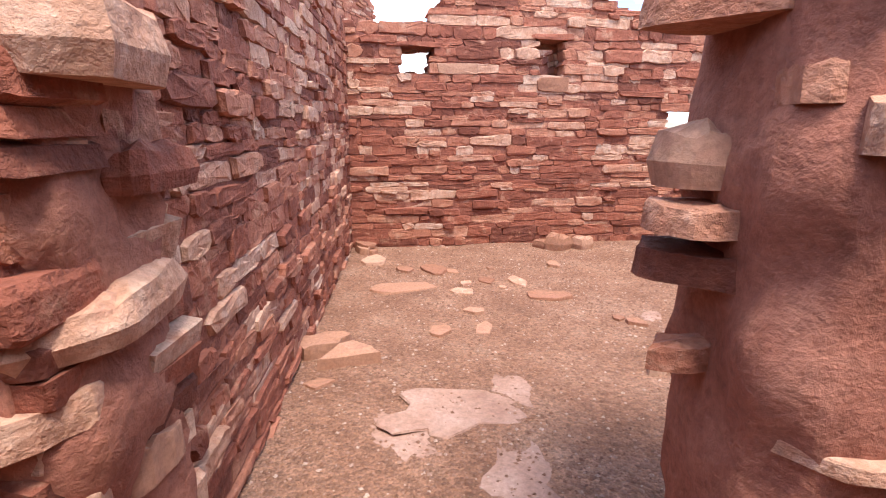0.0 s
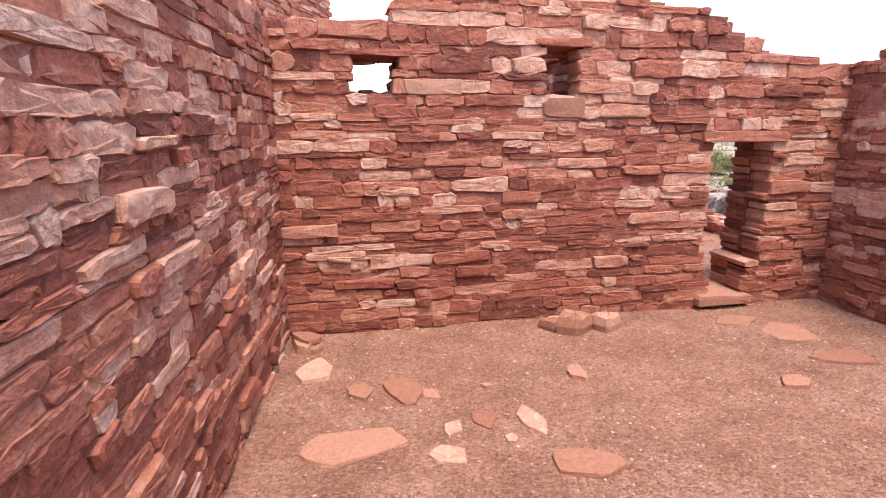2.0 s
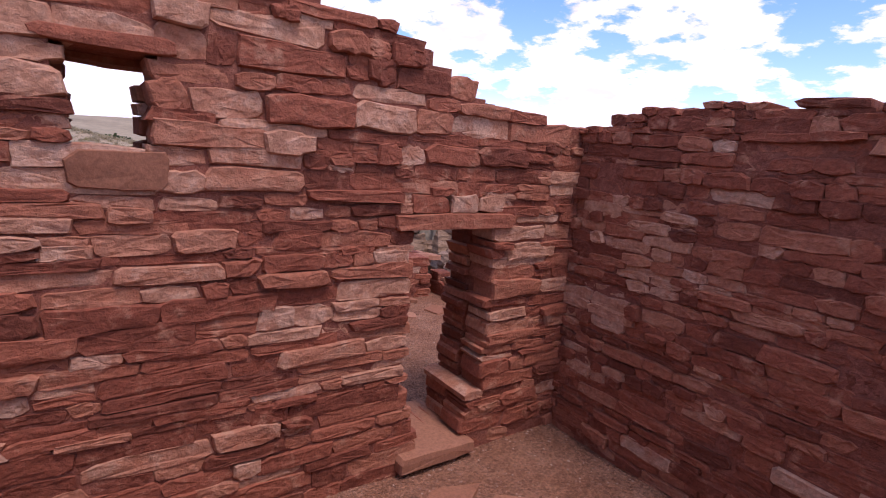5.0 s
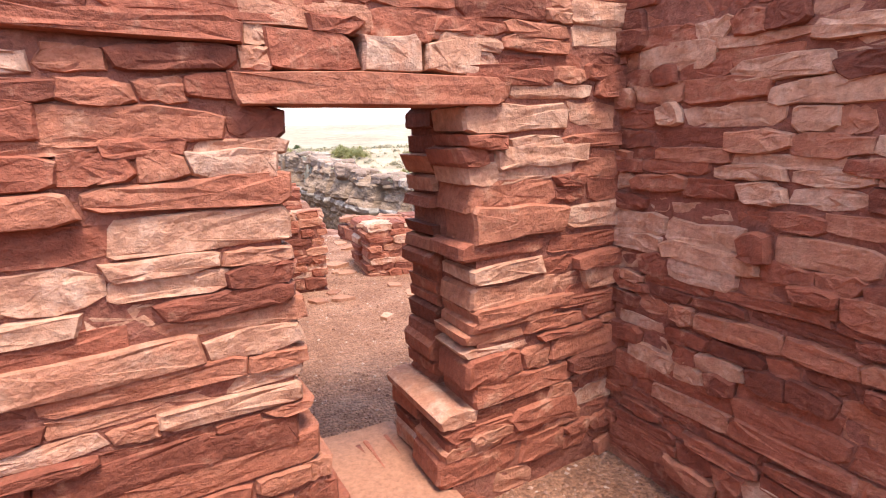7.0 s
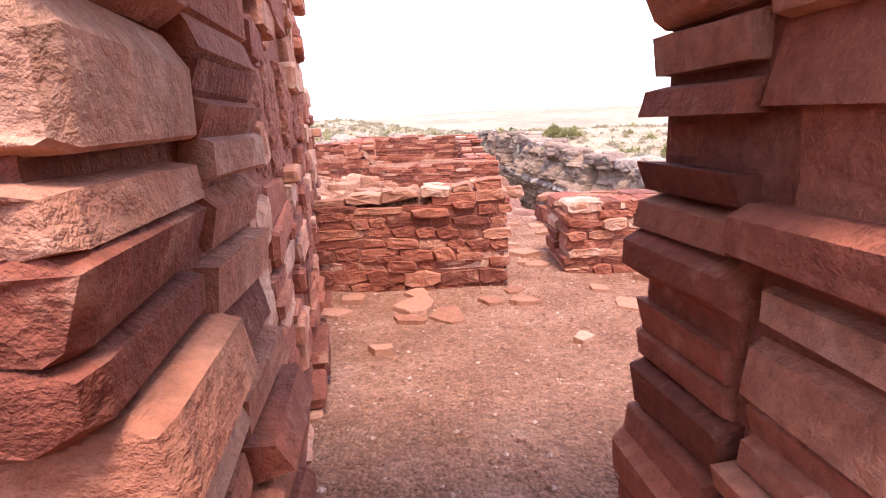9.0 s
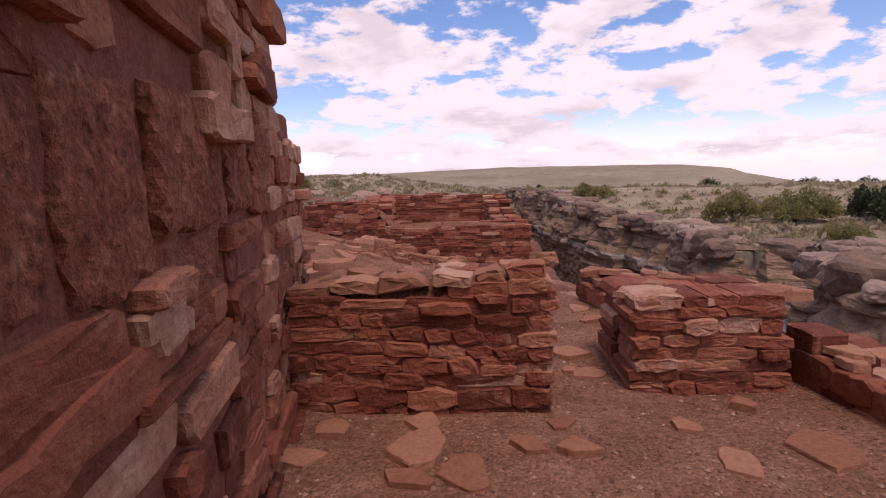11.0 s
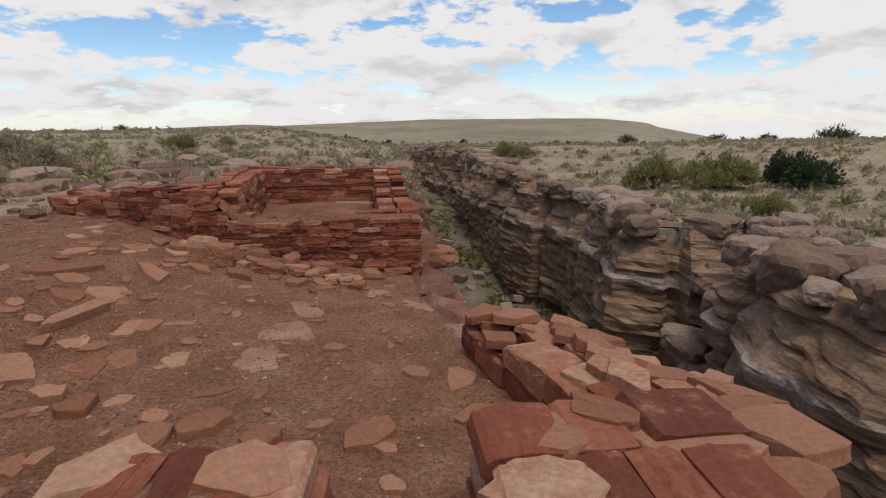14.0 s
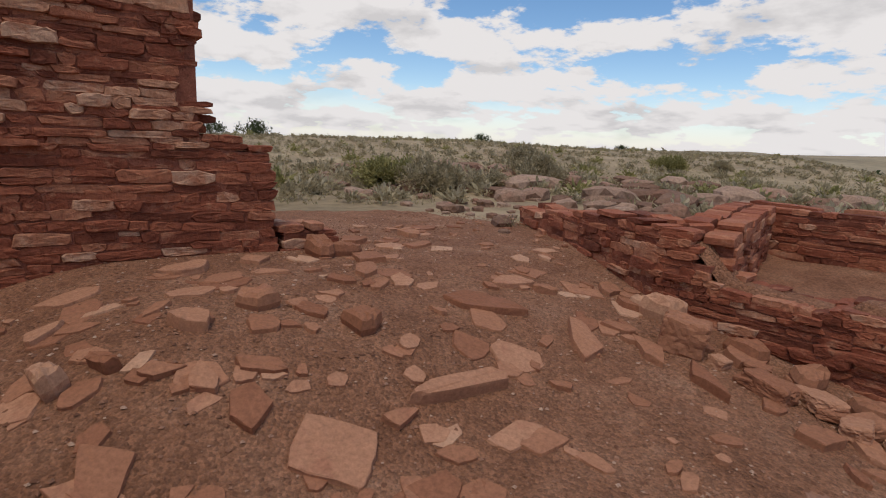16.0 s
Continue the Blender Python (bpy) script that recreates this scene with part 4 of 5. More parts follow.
for k in range(34):
    f = (k % 17) / 16
    x, y = mixed(4.22, 3.66, f) + rng.uniform(-0.12, 0.3), mixed(9.2, 10.85, f) + rng.uniform(-0.08, 0.08)
    bed = mixed(0.37, 0.2, f) + (0.04 if k > 16 else -0.012)
    lay_slab(x, y, rng.uniform(0.24, 0.46), rng.uniform(0.03, 0.06), z=bed, tilt=rng.uniform(-9, 9), turn=109 + rng.uniform(-35, 35), sides=rng.choice((4, 5)), label="tilted flat stone on the ruined terrace wall", category="cap stone", group="terrace wall stones", name="cap_stone", squash=rng.uniform(0.55, 0.85), mat=pale_mat if k in (5, 22) else None)
for k in range(16):
    f = k / 15
    lay_slab(mixed(4.44, 4.72, f) + rng.uniform(-0.05, 0.08), mixed(8.7, 6.8, f), rng.uniform(0.2, 0.34), 0.035, z=mixed(0.24, 0.1, min(1, f * 2.2)) - 0.02, tilt=rng.uniform(-5, 5), label="flat stone topping the edge wall", category="cap stone", group="edge wall stones", name="cap_stone")

# earth and small rubble packed into the tops of the broken walls
def wall_earth(a, b, thick, table, label):
    va, vb = Vector((*a, 0)), Vector((*b, 0))
    along = (vb - va).normalized()
    length = (vb - va).length
    inward = Vector((-along.y, along.x, 0))
    nu, nw = int(length / 0.03), int(thick / 0.03)
    v, f = [], []
    for i in range(nu + 1):
        for j in range(nw + 1):
            u, w = length * i / nu, thick * j / nw
            rim = min(u, length - u, w, thick - w)
            p = va + along * u + inward * w
            z = lerp_table(u, table) - 0.07 * (1 - smooth01(rim / 0.09)) + 0.01 * noise2(p.x * 5, p.y * 5, 3) + 0.008 * noise2(p.x * 19, p.y * 19, 5) + 0.008
            v.append((p.x, p.y, z))
    for i in range(nu):
        for j in range(nw):
            k = i * (nw + 1) + j
            f.append((k, k + nw + 1, k + nw + 2, k + 1))
    tagged(new("trim_earth", mesh_from("trim_earth", v, f, ground_mat, True)), label, "earth", kind="structure")


wall_earth((1.74, 8.39), (2.97, 8.41), 0.41, [(0, 0.61), (0.5, 0.65), (1.28, 0.675)], "packed red earth on top of the low wall")
wall_earth((3.47, 8.7), (4.16, 8.74), 0.54, [(0, 0.495), (0.8, 0.485)], "packed red earth on top of the broken wall")
wall_earth((0.98, 13.23), (3.2, 13.16), 0.34, [(0, 0.78), (0.2, 0.72), (0.4, 0.5), (1.0, 0.45), (1.1, 0.53), (2.2, 0.5)], "dry earth on top of the ruined wall")

# doorway: lintel and sill
along_n = (Vector((*N_B, 0)) - Vector((*N_A, 0))).normalized()
yaw_n = math.degrees(math.atan2(along_n.y, along_n.x))


def on_north(u, z, w=0.0):
    p = Vector((*N_A, z)) + along_n * u + Vector((along_n.y, -along_n.x, 0)) * w
    return pose(p.x, p.y, p.z, 0, 0, yaw_n)


def beam(name, u0, u1, z0, z1, deep, label, mat, w=0.02):
    v, f = stone_verts(u1 - u0, z1 - z0, deep, rng, 0.8)
    ob = new(name, mesh_from(name, v, f, mat))
    ob.matrix_basis = on_north((u0 + u1) / 2, (z0 + z1) / 2, w) @ Matrix.Diagonal((u1 - u0, deep, z1 - z0, 1))
    return tagged(ob, label, name.replace("_", " "))


beam("door_lintel", 3.32, 4.13, 1.435, 1.525, 0.2, "long red sandstone lintel over the small doorway", stone_mat, 0.03)
beam("lintel_stone", 3.42, 3.66, 1.525, 1.63, 0.2, "small red block above the door lintel", stone_mat, 0.012)
beam("lintel_stone", 3.665, 3.86, 1.525, 1.63, 0.2, "small red block above the door lintel", stone_mat, 0.02)
beam("lintel_stone", 3.865, 4.06, 1.525, 1.63, 0.2, "small red block above the door lintel", pale_mat, 0.01)
beam("lintel_stone", 3.36, 3.72, 1.622, 1.705, 0.22, "flat red block above the door lintel", stone_mat, 0.0)
beam("lintel_stone", 3.722, 4.12, 1.622, 1.7, 0.22, "flat red block above the door lintel", stone_mat, -0.004)
beam("door_sill", 3.42, 3.94, 0.05, 0.14, 0.62, "worn flat sandstone door sill", slab_mat, 0.07)
beam("window_lintel", 1.88, 2.33, 2.13, 2.19, 0.46, "dark red sandstone lintel over a small window", stone_mat)
beam("window_lintel", 0.42, 0.96, 2.03, 2.085, 0.46, "red sandstone lintel over a small window", stone_mat)
beam("window_sill", 1.96, 2.3, 1.62, 1.77, 0.4, "speckled grey block under a small window", slab_mat)
beam("wall_block_stone", 0.92, 1.34, 1.78, 1.89, 0.3, "large dressed stone beside the window", slab_mat)
beam("door_ledge", 3.885, 4.03, 0.36, 0.42, 0.46, "worn flat ledge stone in the doorway", stone_mat, 0.0)

# lumpy mud plaster over the entrance jambs
def plaster(name, x0, x1, y0, y1, z1, label, seed):
    v, f = [], []
    rows = 46
    ring = [(mixed(x0, x1, i / 14), y0) for i in range(14)] + [(x1, mixed(y0, y1, i / 12)) for i in range(12)] + [(mixed(x1, x0, i / 14), y1) for i in range(14)] + [(x0, mixed(y1, y0, i / 12)) for i in range(12)]
    cx, cy = (x0 + x1) / 2, (y0 + y1) / 2
    n = len(ring)
    for j in range(rows):
        z = -0.05 + (z1 + 0.05) * j / (rows - 1)
        for x, y in ring:
            d = Vector((x - cx, y - cy, 0)).normalized()
            bulge = 0.045 * noise2(x * 3 + z * 4.5, y * 3 - z * 2, seed) + 0.03 * noise2(x * 9, z * 9 + y * 9, seed + 1) + 0.012 * noise2(x * 26 + y * 21, z * 30, seed + 2)
            corner = -0.05 * smooth01(1 - min(abs(x - x0), abs(x - x1)) / 0.08) * smooth01(1 - min(abs(y - y0), abs(y - y1)) / 0.08)
            v.append((x + d.x * (bulge + corner), y + d.y * (bulge + corner), z))
    for j in range(rows - 1):
        for i in range(n):
            f.append((j * n + i, j * n + (i + 1) % n, (j + 1) * n + (i + 1) % n, (j + 1) * n + i))
    f.append(tuple((rows - 1) * n + i for i in range(n)))
    tagged(new(name, mesh_from(name, v, f, plaster_mat, True)), label, "wall", kind="structure")


plaster("wall_plaster_east", 0.67, 1.7, 0.06, 0.5, 2.32, "lumpy red mud plaster over the entrance jamb", 31)
plaster("wall_plaster_west", -1.3, -0.35, 0.02, 0.425, 2.34, "lumpy red mud plaster over the entrance jamb", 41)
for x, y, z, s, t, a, m in ((0.72, 0.32, 1.09, 0.5, 0.05, 184, stone_mat), (0.73, 0.32, 1.0, 0.48, 0.055, -8, stone_mat), (0.67, 0.32, 1.165, 0.29, 0.1, 2, slab_mat), (0.65, 0.31, 0.83, 0.2, 0.05, 10, stone_mat), (0.69, 0.3, 1.43, 0.48, 0.055, 0, stone_mat),
                            (0.8, 0.09, 1.235, 0.28, 0.08, 25, pale_mat), (0.82, 0.07, 0.78, 0.24, 0.025, -30, pale_mat), (0.72, 0.2, 1.3, 0.22, 0.05, 70, stone_mat), (0.73, 0.2, 0.62, 0.2, 0.05, 60, stone_mat)):
    lay_slab(x, y, z=z, size=s, thick=t, turn=a, sides=7, squash=0.5, mat=m, name="jamb_stone", label="thin rough stone jutting from the entrance jamb", category="jamb stone", group="jutting jamb stones")
for x, y, z, s, t, a, m in ((-0.36, 0.17, 1.33, 0.44, 0.12, 84, pale_mat), (-0.39, 0.19, 0.93, 0.46, 0.085, 80, pale_mat), (-0.43, 0.1, 0.82, 0.38, 0.06, 84, pale_mat), (-0.4, 0.25, 0.61, 0.36, 0.08, 84, slab_mat), (-0.4, 0.37, 1.15, 0.36, 0.085, 84, stone_mat), (-0.43, 0.08, 1.2, 0.3, 0.05, 84, slab_mat), (-0.42, 0.3, 0.78, 0.28, 0.05, 84, stone_mat), (-0.42, 0.1, 0.66, 0.3, 0.05, 80, pale_mat)):
    lay_slab(x, y, z=z, size=s, thick=t, turn=a, sides=7, squash=0.5, mat=m, name="jamb_stone", label="rough stone set in the plastered entrance jamb", category="jamb stone", group="set jamb stones")


# ---- gravel and rubble ----
def scatter(name, label, category, mat, count, area, size, flat=0.6, seed=1, keep=None):
    r = random.Random(seed)
    bulk = Bulk()
    octa = [(-1, 0, 0), (1, 0, 0), (0, -1, 0), (0, 1, 0), (0, 0, 1), (0, 0, -0.6)]
    tris = [(0, 2, 4), (2, 1, 4), (1, 3, 4), (3, 0, 4), (2, 0, 5), (1, 2, 5), (3, 1, 5), (0, 3, 5)]
    while count > 0:
        x, y = r.uniform(area[0], area[1]), r.uniform(area[2], area[3])
        count -= 1
        if inside(x, y, CANYON) or (keep and not keep(x, y)):
            continue
        s = size[0] + (size[1] - size[0]) * r.random() ** 2
        m = pose(x, y, land(x, y) + s * 0.15, 0, 0, r.uniform(0, 360))
        bulk.add(m, [(a * s * r.uniform(0.6, 1.2), b * s * r.uniform(0.5, 1.1), c * s * flat * r.uniform(0.6, 1.2)) for a, b, c in octa], tris)
    tagged(new(name, mesh_from(name, bulk.v, bulk.f, mat)), label, category, kind="stuff")


scatter("gravel", "fine loose gravel on the room floor", "gravel", pebble_mat, 26000, (-0.9, 3.8, 0.4, 5.5), (0.004, 0.015), seed=3)
scatter("gravel", "coarse loose gravel scattered over the court", "gravel", pebble_mat, 34000, (-2.5, 4.6, 5.8, 14.5), (0.004, 0.017), seed=4)


def ledge_blocks(name, label, mat, spots, seed):
    r = random.Random(seed)
    bulk = Bulk()
    for x, y, big in spots:
        n, h, d = big * r.uniform(0.7, 1.4), big * r.uniform(0.22, 0.42), big * r.uniform(0.6, 1.1)
        v, f = stone_verts(n, h, d, r, 2.2 * big / 0.5)
        m = pose(x, y, land(x, y) + h * r.uniform(0.1, 0.45), r.uniform(-5, 5), r.uniform(-5, 5), r.uniform(0, 360)) @ Matrix.Diagonal((n, d, h, 1))
        bulk.add(m, v, f)
    tagged(new(name, mesh_from(name, bulk.v, bulk.f, mat)), label, "rocks", kind="stuff")


spots = []
for p in resample(FAR_RIM, 0.45):
    if p.y > 4:
        for _ in range(3):
            spots.append((p.x + rng.uniform(0.1, 1.1), p.y + rng.uniform(-0.5, 0.5), rng.choice((0.12, 0.18, 0.25, 0.32, 0.45))))
ledge_blocks("rim_rocks", "weathered grey limestone blocks along the canyon rim", rim_mat, [q for q in spots if not inside(q[0], q[1], CANYON)], 5)
spots = [(rng.uniform(-9, 3.0), rng.uniform(15.8, 21), rng.choice((0.15, 0.22, 0.3, 0.45, 0.6))) for _ in range(190)] + [(rng.uniform(-8, -2.5), rng.uniform(12.5, 17), rng.choice((0.12, 0.2, 0.3))) for _ in range(40)] + [(rng.uniform(-3.4, -0.9), rng.uniform(13.0, 15.6), rng.choice((0.1, 0.15, 0.22))) for _ in range(50)]
LEDGE = [q for q in spots if not (0.3 < q[0] < 3.4 and q[1] < 16.3) and not (q[0] < -1.2 and q[1] < 14.0)]


def floor_rubble():
    r = random.Random(8)
    bulk = Bulk()
    for _ in range(700):
        x, y = r.uniform(2, 13), r.uniform(4, 34)
        if not inside(x, y, CANYON):
            continue
        big = r.choice((0.12, 0.15, 0.2, 0.3, 0.45))
        v, f = stone_verts(big, big * 0.6, big * 0.8, r, 2.5 * big / 0.4)
        bulk.add(pose(x, y, FLOOR_Z + 0.35 * smooth01((y - 20) / 20) * 6 + big * 0.1, r.uniform(-15, 15), r.uniform(-15, 15), r.uniform(0, 360)) @ Matrix.Diagonal((big, big * 0.8, big * 0.6, 1)), v, f)
    tagged(new("canyon_rubble", mesh_from("canyon_rubble", bulk.v, bulk.f, rim_mat)), "grey boulders and rubble on the canyon floor", "rocks", kind="stuff")


floor_rubble()


def boulder_mesh(seed, fine=3):
    """A rounded, cracked block of unit size."""
    bm = bmesh.new()
    bmesh.ops.create_icosphere(bm, subdivisions=fine, radius=1.0)
    for v in bm.verts:
        c = v.co
        q = (abs(c.x) ** 7 + abs(c.y) ** 7 + abs(c.z) ** 7) ** (-1 / 7)
        k = q * (1 + 0.16 * noise.noise(c * 1.1 + Vector((seed * 3.7, 0, 0))) + 0.13 * noise.noise(c * 3.3 + Vector((0, seed * 2.3, 0)))) - 0.05 * max(0, math.sin(c.z * 9 + seed))
        v.co = c * k * 0.5
    me = bpy.data.meshes.new("boulder")
    bm.to_mesh(me)
    bm.free()
    me.materials.append(boulder_mat)
    return me


BOULDERS = [boulder_mesh(k) for k in range(9)]


def boulder(x, y, z, big, flat, label, group, mat=None, name="boulder", turn=None):
    ob = new(name, rng.choice(BOULDERS))
    ob.matrix_basis = pose(x, y, z, rng.uniform(-8, 8), rng.uniform(-8, 8), rng.uniform(0, 360) if turn is None else turn) @ Matrix.Diagonal((big * rng.uniform(0.85, 1.3), big * rng.uniform(0.7, 1.0), big * flat, 1))
    if mat:
        ob.material_slots[0].link = "OBJECT"
        ob.material_slots[0].material = mat
    return tagged(ob, label, "boulder" if name == "boulder" else "stone", group)


# a row of blocky boulders along the far rim
for p in resample(FAR_RIM, 0.52):
    if 7 < p.y < 34:
        for row in range(2):
            if rng.random() < 0.82 - 0.3 * row:
                big = rng.uniform(0.38, 0.85)
                x, y = p.x + rng.uniform(-0.12, 0.12) + 0.18 + 0.6 * row, p.y + rng.uniform(-0.15, 0.15)
                boulder(x, y, land(x + 0.4, y) + big * 0.1, big, rng.uniform(0.5, 0.78), "rounded tan limestone boulder on the canyon rim", "boulders along the canyon rim")
SMALL = [boulder_mesh(k + 20, 2) for k in range(6)]
for x, y, big in LEDGE:
    ob = boulder(x, y, land(x, y) + big * 0.1, big * 1.15, rng.uniform(0.4, 0.65), "reddish grey rock of a low broken ledge", "rocks of the low ledges", ledge_mat)
    ob.data = rng.choice(SMALL)
# a heap fallen into the cleft, and pale flat rocks below
for k in range(26):
    f = rng.random()
    x, y, big = 8.9 - 1.6 * f + rng.uniform(-0.4, 0.4), 16.1 + rng.uniform(-0.55, 0.55), rng.uniform(0.35, 0.8)
    boulder(x, y, -1.2 - 2.6 * f + rng.uniform(-0.1, 0.3), big, rng.uniform(0.6, 0.9), "fallen limestone boulder wedged in a cleft of the cliff", "boulders heaped in the cleft")


# red ledge blocks jutting from the near rim beside the enclosure
for x, y, z, big in ((3.42, 13.65, -0.05, 0.42), (3.4, 14.4, -0.2, 0.5)):
    boulder(x, y, z, big, 0.5, "red sandstone block jutting from the canyon rim", "jutting rim blocks", slab_mat, "rim_block")
# tumbled blocks at the foot of the ruined enclosure
SQUARED = [rough_block(k + 40, slab_mat, 0.0) for k in range(6)]
ob = boulder(1.36, 12.62, land(1.36, 12.62) + 0.09, 0.27, 0.8, "large squared reddish block fallen from the wall", "tumbled wall blocks", None, "fallen_block", 20)
ob.data = SQUARED[0]
for k in range(13):
    x, y = 1.6 + 0.085 * k + rng.uniform(-0.06, 0.06), 12.72 - 0.02 * k + rng.uniform(-0.1, 0.1)
    big = rng.uniform(0.11, 0.2)
    ob = boulder(x, y, land(x, y) + big * 0.2, big, rng.uniform(0.4, 0.6), "tumbled reddish wall block lying in a loose row", "tumbled wall blocks", None, "fallen_block")
    ob.data = SQUARED[k % 6]


# ---- plants ----
def blades(r, size, count, lean=0.9, width=0.03, low=0.15, root=(0.25, 0.8)):
    """Leafy twigs that fan out from the root: two triangles each, with gaps between."""
    v, f = [], []
    for _ in range(count):
        a, e = r.uniform(0, 2 * math.pi), r.uniform(low, 1.45)
        reach = size * r.uniform(0.55, 1.0) * (0.75 + 0.25 * math.sin(a * 3 + size * 7))
        d = Vector((math.cos(a) * math.cos(e) * lean, math.sin(a) * math.cos(e) * lean, math.sin(e) * 0.75))
        start, tip = d * reach * r.uniform(*root), d * reach
        twist = a + r.uniform(-1.1, 1.1)
        side = Vector((-math.sin(twist), math.cos(twist), r.uniform(-0.8, 0.8))) * width * size * r.uniform(0.7, 1.6)
        mid = start.lerp(tip, 0.55) + Vector((0, 0, r.uniform(-0.05, 0.08) * size))
        k = len(v)
        v += [tuple(start), tuple(mid + side), tuple(tip), tuple(mid - side)]
        f += [(k, k + 1, k + 2), (k, k + 2, k + 3)]
    return v, f


def stems(r, size, count):
    v, f = [], []
    for _ in range(count):
        a, e = r.uniform(0, 2 * math.pi), r.uniform(0.5, 1.3)
        d = Vector((math.cos(a) * math.cos(e), math.sin(a) * math.cos(e), math.sin(e))) * size * 0.7
        s = Vector((-math.sin(a), math.cos(a), 0)) * 0.018 * size
        w = Vector((0, 0, 0.02 * size))
        k = len(v)
        v += [tuple(s), tuple(-s), tuple(w), tuple(d + s * 0.3), tuple(d - s * 0.3), tuple(d + w * 0.3)]
        f += [(k, k + 1, k + 4, k + 3), (k + 1, k + 2, k + 5, k + 4), (k + 2, k, k + 3, k + 5)]
    return v, f


def shrub(name, x, y, size, mat, label, count=9000, tall=1.0, category="shrub", group=""):
    r = random.Random(int(x * 31 + y * 57))
    root = thing(name, label, category, group, at=(x, y, land(x, y) - 0.03))
    v, f = stems(r, size, 16)
    part_mesh("stem", mesh_from("stem", v, f, twig_mat), root)
    V, F = [], []
    for lobe in range(20):
        a = r.uniform(0, 6.28)
        far = r.random() ** 0.6
        off = Vector((math.cos(a), math.sin(a), 0)) * size * far * 0.66 + Vector((0, 0, size * (0.12 + r.uniform(0.0, 0.42) * (1 - far * 0.7)) * tall))
        v, f = blades(r, size * r.uniform(0.34, 0.56), count // 20, 0.95, 0.05, -0.3, (0.68, 0.93))
        k = len(V)
        V += [(p[0] + off.x, p[1] + off.y, p[2] * tall + off.z) for p in v]
        F += [tuple(k + i for i in q) for q in f]
    part_mesh("crown", mesh_from("crown", V, F, mat), root)
    return root


def polar(az, dist, ox=3.25, oy=8.16):
    return ox + dist * math.sin(radians(az)), oy + dist * math.cos(radians(az))


for az, dist, size, mat, label, tall in (
        (25.0, 16.2, 1.0, green_mat, "rounded olive green shrub on the canyon rim", 1.35), (30.6, 16.6, 1.15, green_mat, "broad olive shrub on the canyon rim", 1.3),
        (35.5, 12.6, 0.6, green_mat, "small green shrub at the cliff edge", 1.2), (9.5, 26.0, 0.9, green_mat, "low green shrub above the canyon", 1.1), (11.5, 25.0, 0.8, green_mat, "low green shrub above the canyon", 1.1),
        (-23.7, 21.0, 0.7, green_mat, "bright green shrub on the plain", 1.3), (-19.5, 22.0, 0.5, sage_mat, "grey sage shrub on the plain", 1.3), (-37.1, 19.0, 0.9, sage_mat, "wide grey sage shrub behind the ruin", 1.3)):
    x, y = polar(az, dist)
    shrub("shrub", x, y, size, mat, label, tall=tall)
for az, dist, size, tall, label in ((37.4, 17.5, 1.1, 1.45, "dark green rounded juniper tree"), (21.8, 62.0, 1.5, 1.2, "distant dark juniper on the slope"), (29.9, 85.0, 1.8, 1.1, "distant dark juniper on the skyline"), (34.0, 95.0, 1.8, 1.1, "distant dark juniper on the skyline"), (39.0, 70.0, 2.6, 1.0, "wide dark juniper clump on the skyline"), (-28.0, 95.0, 1.6, 1.2, "distant juniper on the skyline")):
    x, y = polar(az, dist)
    shrub("juniper", x, y, size, juniper_mat, label, 11000 if dist < 30 else 2600, tall, "tree")
for az, dist, size, mat, tall, label in ((-47.5, 9.5, 0.85, sage_mat, 1.2, "wide grey-green sage shrub behind the ruin"), (-52.0, 10.0, 0.85, green_mat, 1.1, "spreading green shrub on the slope"), (-36.0, 11.5, 0.8, sage_mat, 1.2, "dense grey sage shrub on the slope"), (-22.5, 14.0, 0.55, green_mat, 0.8, "rounded green shrub on the plain"), (-41.0, 10.4, 0.6, sage_mat, 0.8, "dark sage shrub on the slope")):
    x, y = polar(az, dist, 2.47, 9.52)
    shrub("shrub", x, y, size, mat, label, tall=tall)
x, y = polar(-38.5, 5.9, 2.47, 9.52)
shrub("shrub", x, y, 0.26, grass_mat, "small yellowish shrub at the wall end", 500, 1.0)
for az, dist, size in ((-69.7, 42.0, 1.3), (-66.0, 40.0, 1.5), (-42.3, 55.0, 1.1), (-72.5, 45.0, 1.1)):
    x, y = polar(az, dist, 2.47, 9.52)
    shrub("juniper", x, y, size, juniper_mat, "upright dark juniper on the plain", 2000, 1.5, "tree")


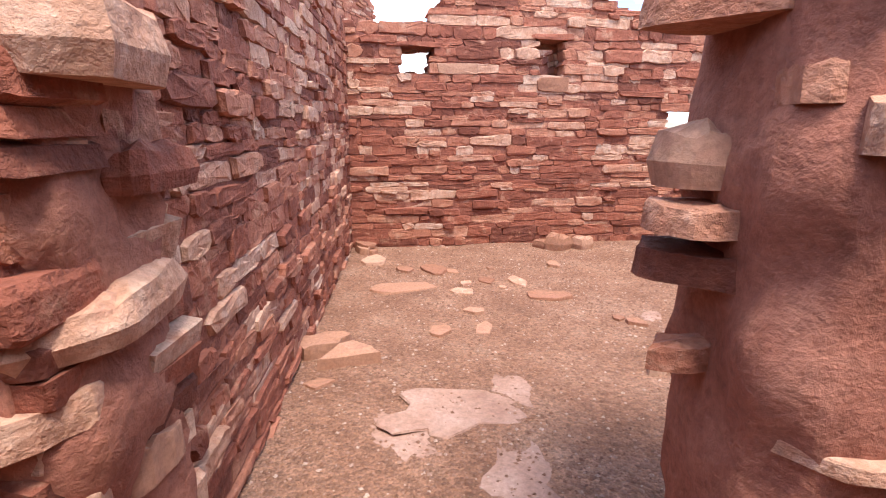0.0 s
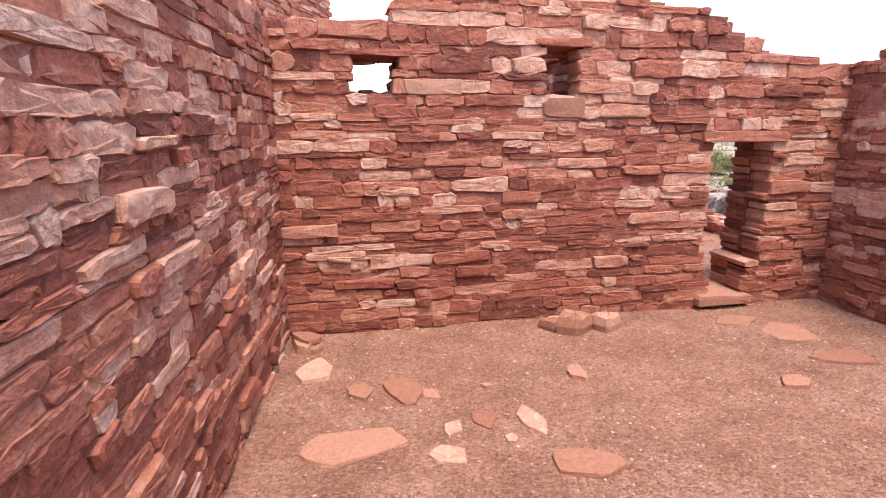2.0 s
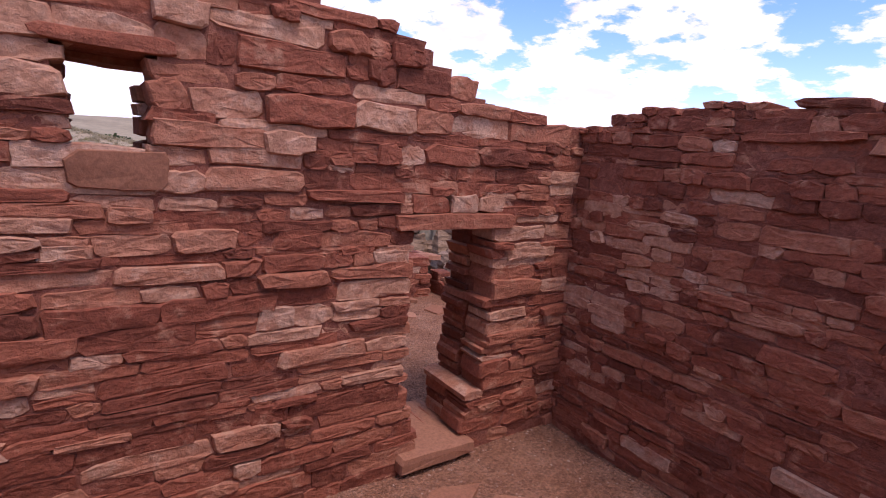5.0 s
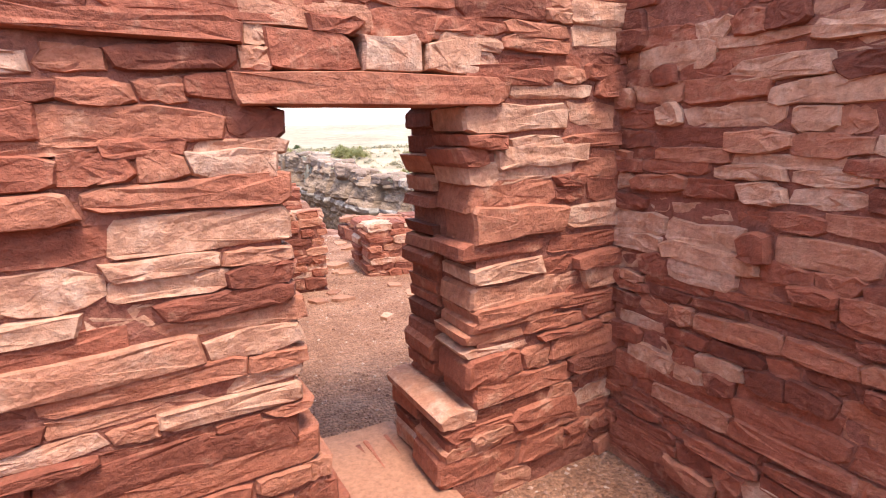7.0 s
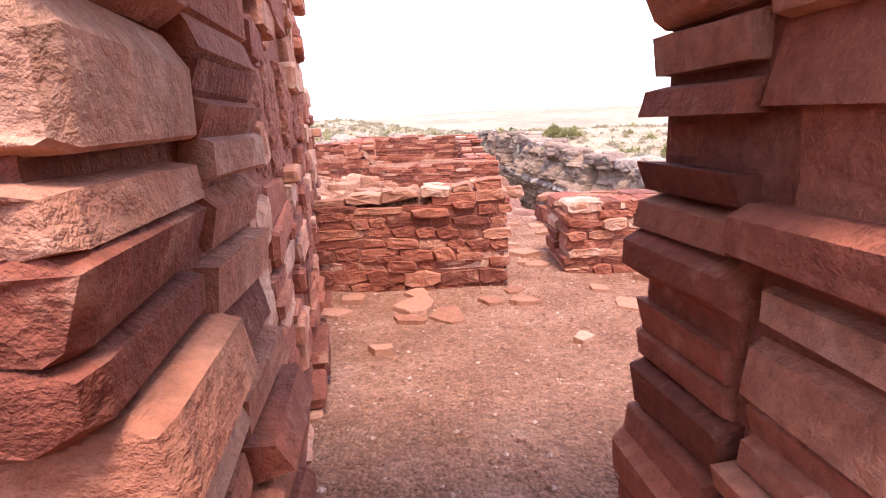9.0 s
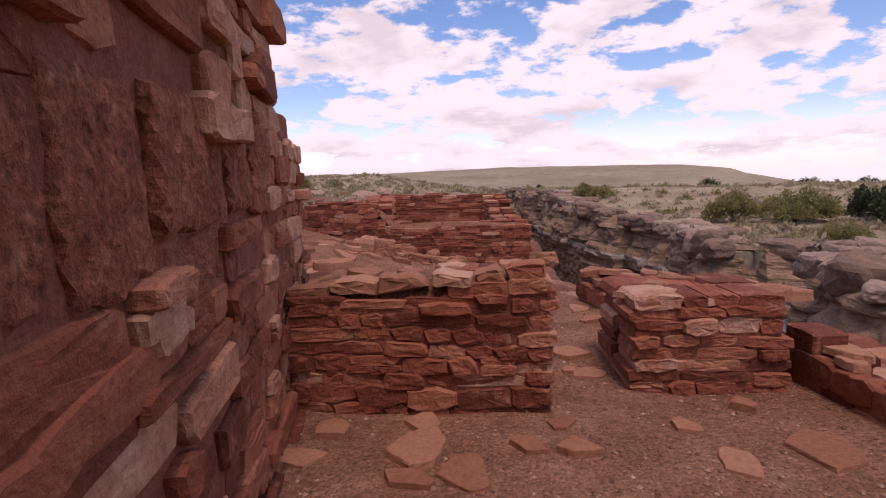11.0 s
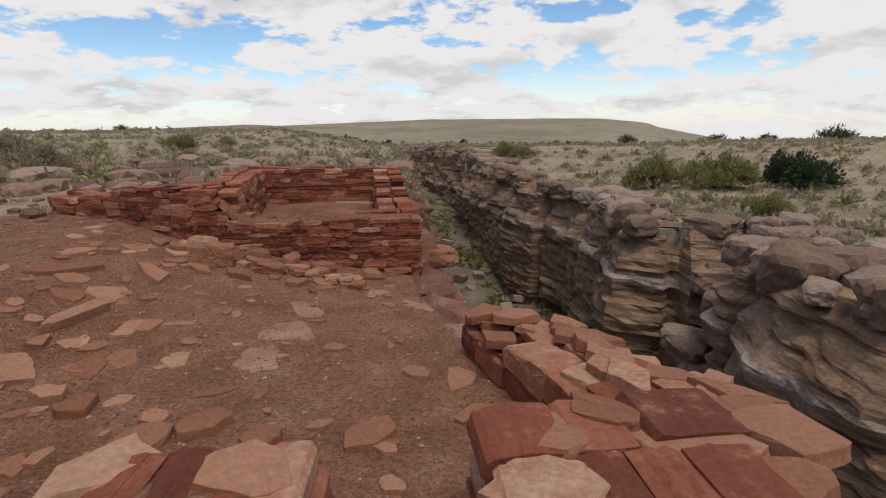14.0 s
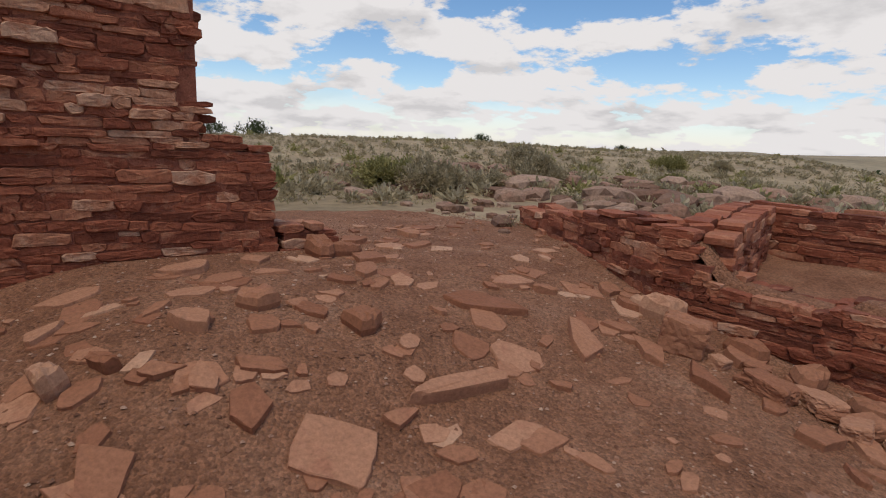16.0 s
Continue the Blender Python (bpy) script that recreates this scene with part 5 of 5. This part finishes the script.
def wild(name, label, category, mat, count, lo, hi, size, per, seed, az_lo=-100, az_hi=62, width=0.09, low=0.15, power=0.6):
    """Uncounted plants spread over the plain."""
    r = random.Random(seed)
    V, F = [], []
    for _ in range(count):
        az, d = r.uniform(az_lo, az_hi), lo + (hi - lo) * r.random() ** (1 / power)
        x, y = polar(az, d, *CENTRE)
        if inside(x, y, CANYON) or (-3 < x < 5.5 and y < 16.5) or any(math.hypot(x - px, y - py) < 0.4 for px, py in ((2.5, 9.5),)):
            continue
        s = r.uniform(*size)
        v, f = blades(r, s, per, 0.95, width, low)
        z = land(x, y)
        k = len(V)
        V += [(p[0] + x, p[1] + y, p[2] + z) for p in v]
        F += [tuple(k + i for i in q) for q in f]
    tagged(new(name, mesh_from(name, V, F, mat)), label, category, kind="stuff")


wild("sagebrush", "grey-green sagebrush dotted over the plain", "shrubs", sage_mat, 2900, 9, 70, (0.2, 0.5), 80, 21, width=0.06, power=0.8)
wild("sagebrush", "distant grey-green sagebrush on the plain", "shrubs", sage_mat, 3200, 60, 210, (0.4, 1.0), 18, 22, width=0.2, power=0.6)
wild("green_brush", "scattered green brush on the plain", "shrubs", green_mat, 420, 11, 110, (0.25, 0.6), 80, 23, width=0.06, power=0.7)
wild("far_juniper", "tiny dark junipers on the far slope", "trees", juniper_mat, 46, 90, 230, (1.0, 1.9), 50, 24, -10, 18, width=0.2)
wild("dry_grass", "pale dry grass tufts covering the plain", "grass", grass_mat, 17000, 8.5, 75, (0.12, 0.34), 7, 25, width=0.05, low=0.7, power=0.8)


def canyon_brush():
    r = random.Random(31)
    V, F = [], []
    for _ in range(420):
        x, y = r.uniform(2.5, 9.0), r.uniform(10, 36)
        if not inside(x - 0.5, y, CANYON) or not inside(x + 0.5, y, CANYON):
            continue
        z = FLOOR_Z + 0.35 * smooth01((y - 20) / 20) * 6
        v, f = blades(r, r.uniform(0.25, 0.65), 60, 0.95, 0.07, 0.1)
        k = len(V)
        V += [(p[0] + x, p[1] + y, p[2] + z) for p in v]
        F += [tuple(k + i for i in q) for q in f]
    tagged(new("canyon_brush", mesh_from("canyon_brush", V, F, green_mat)), "dull green brush growing on the canyon floor", "shrubs", kind="stuff")


canyon_brush()
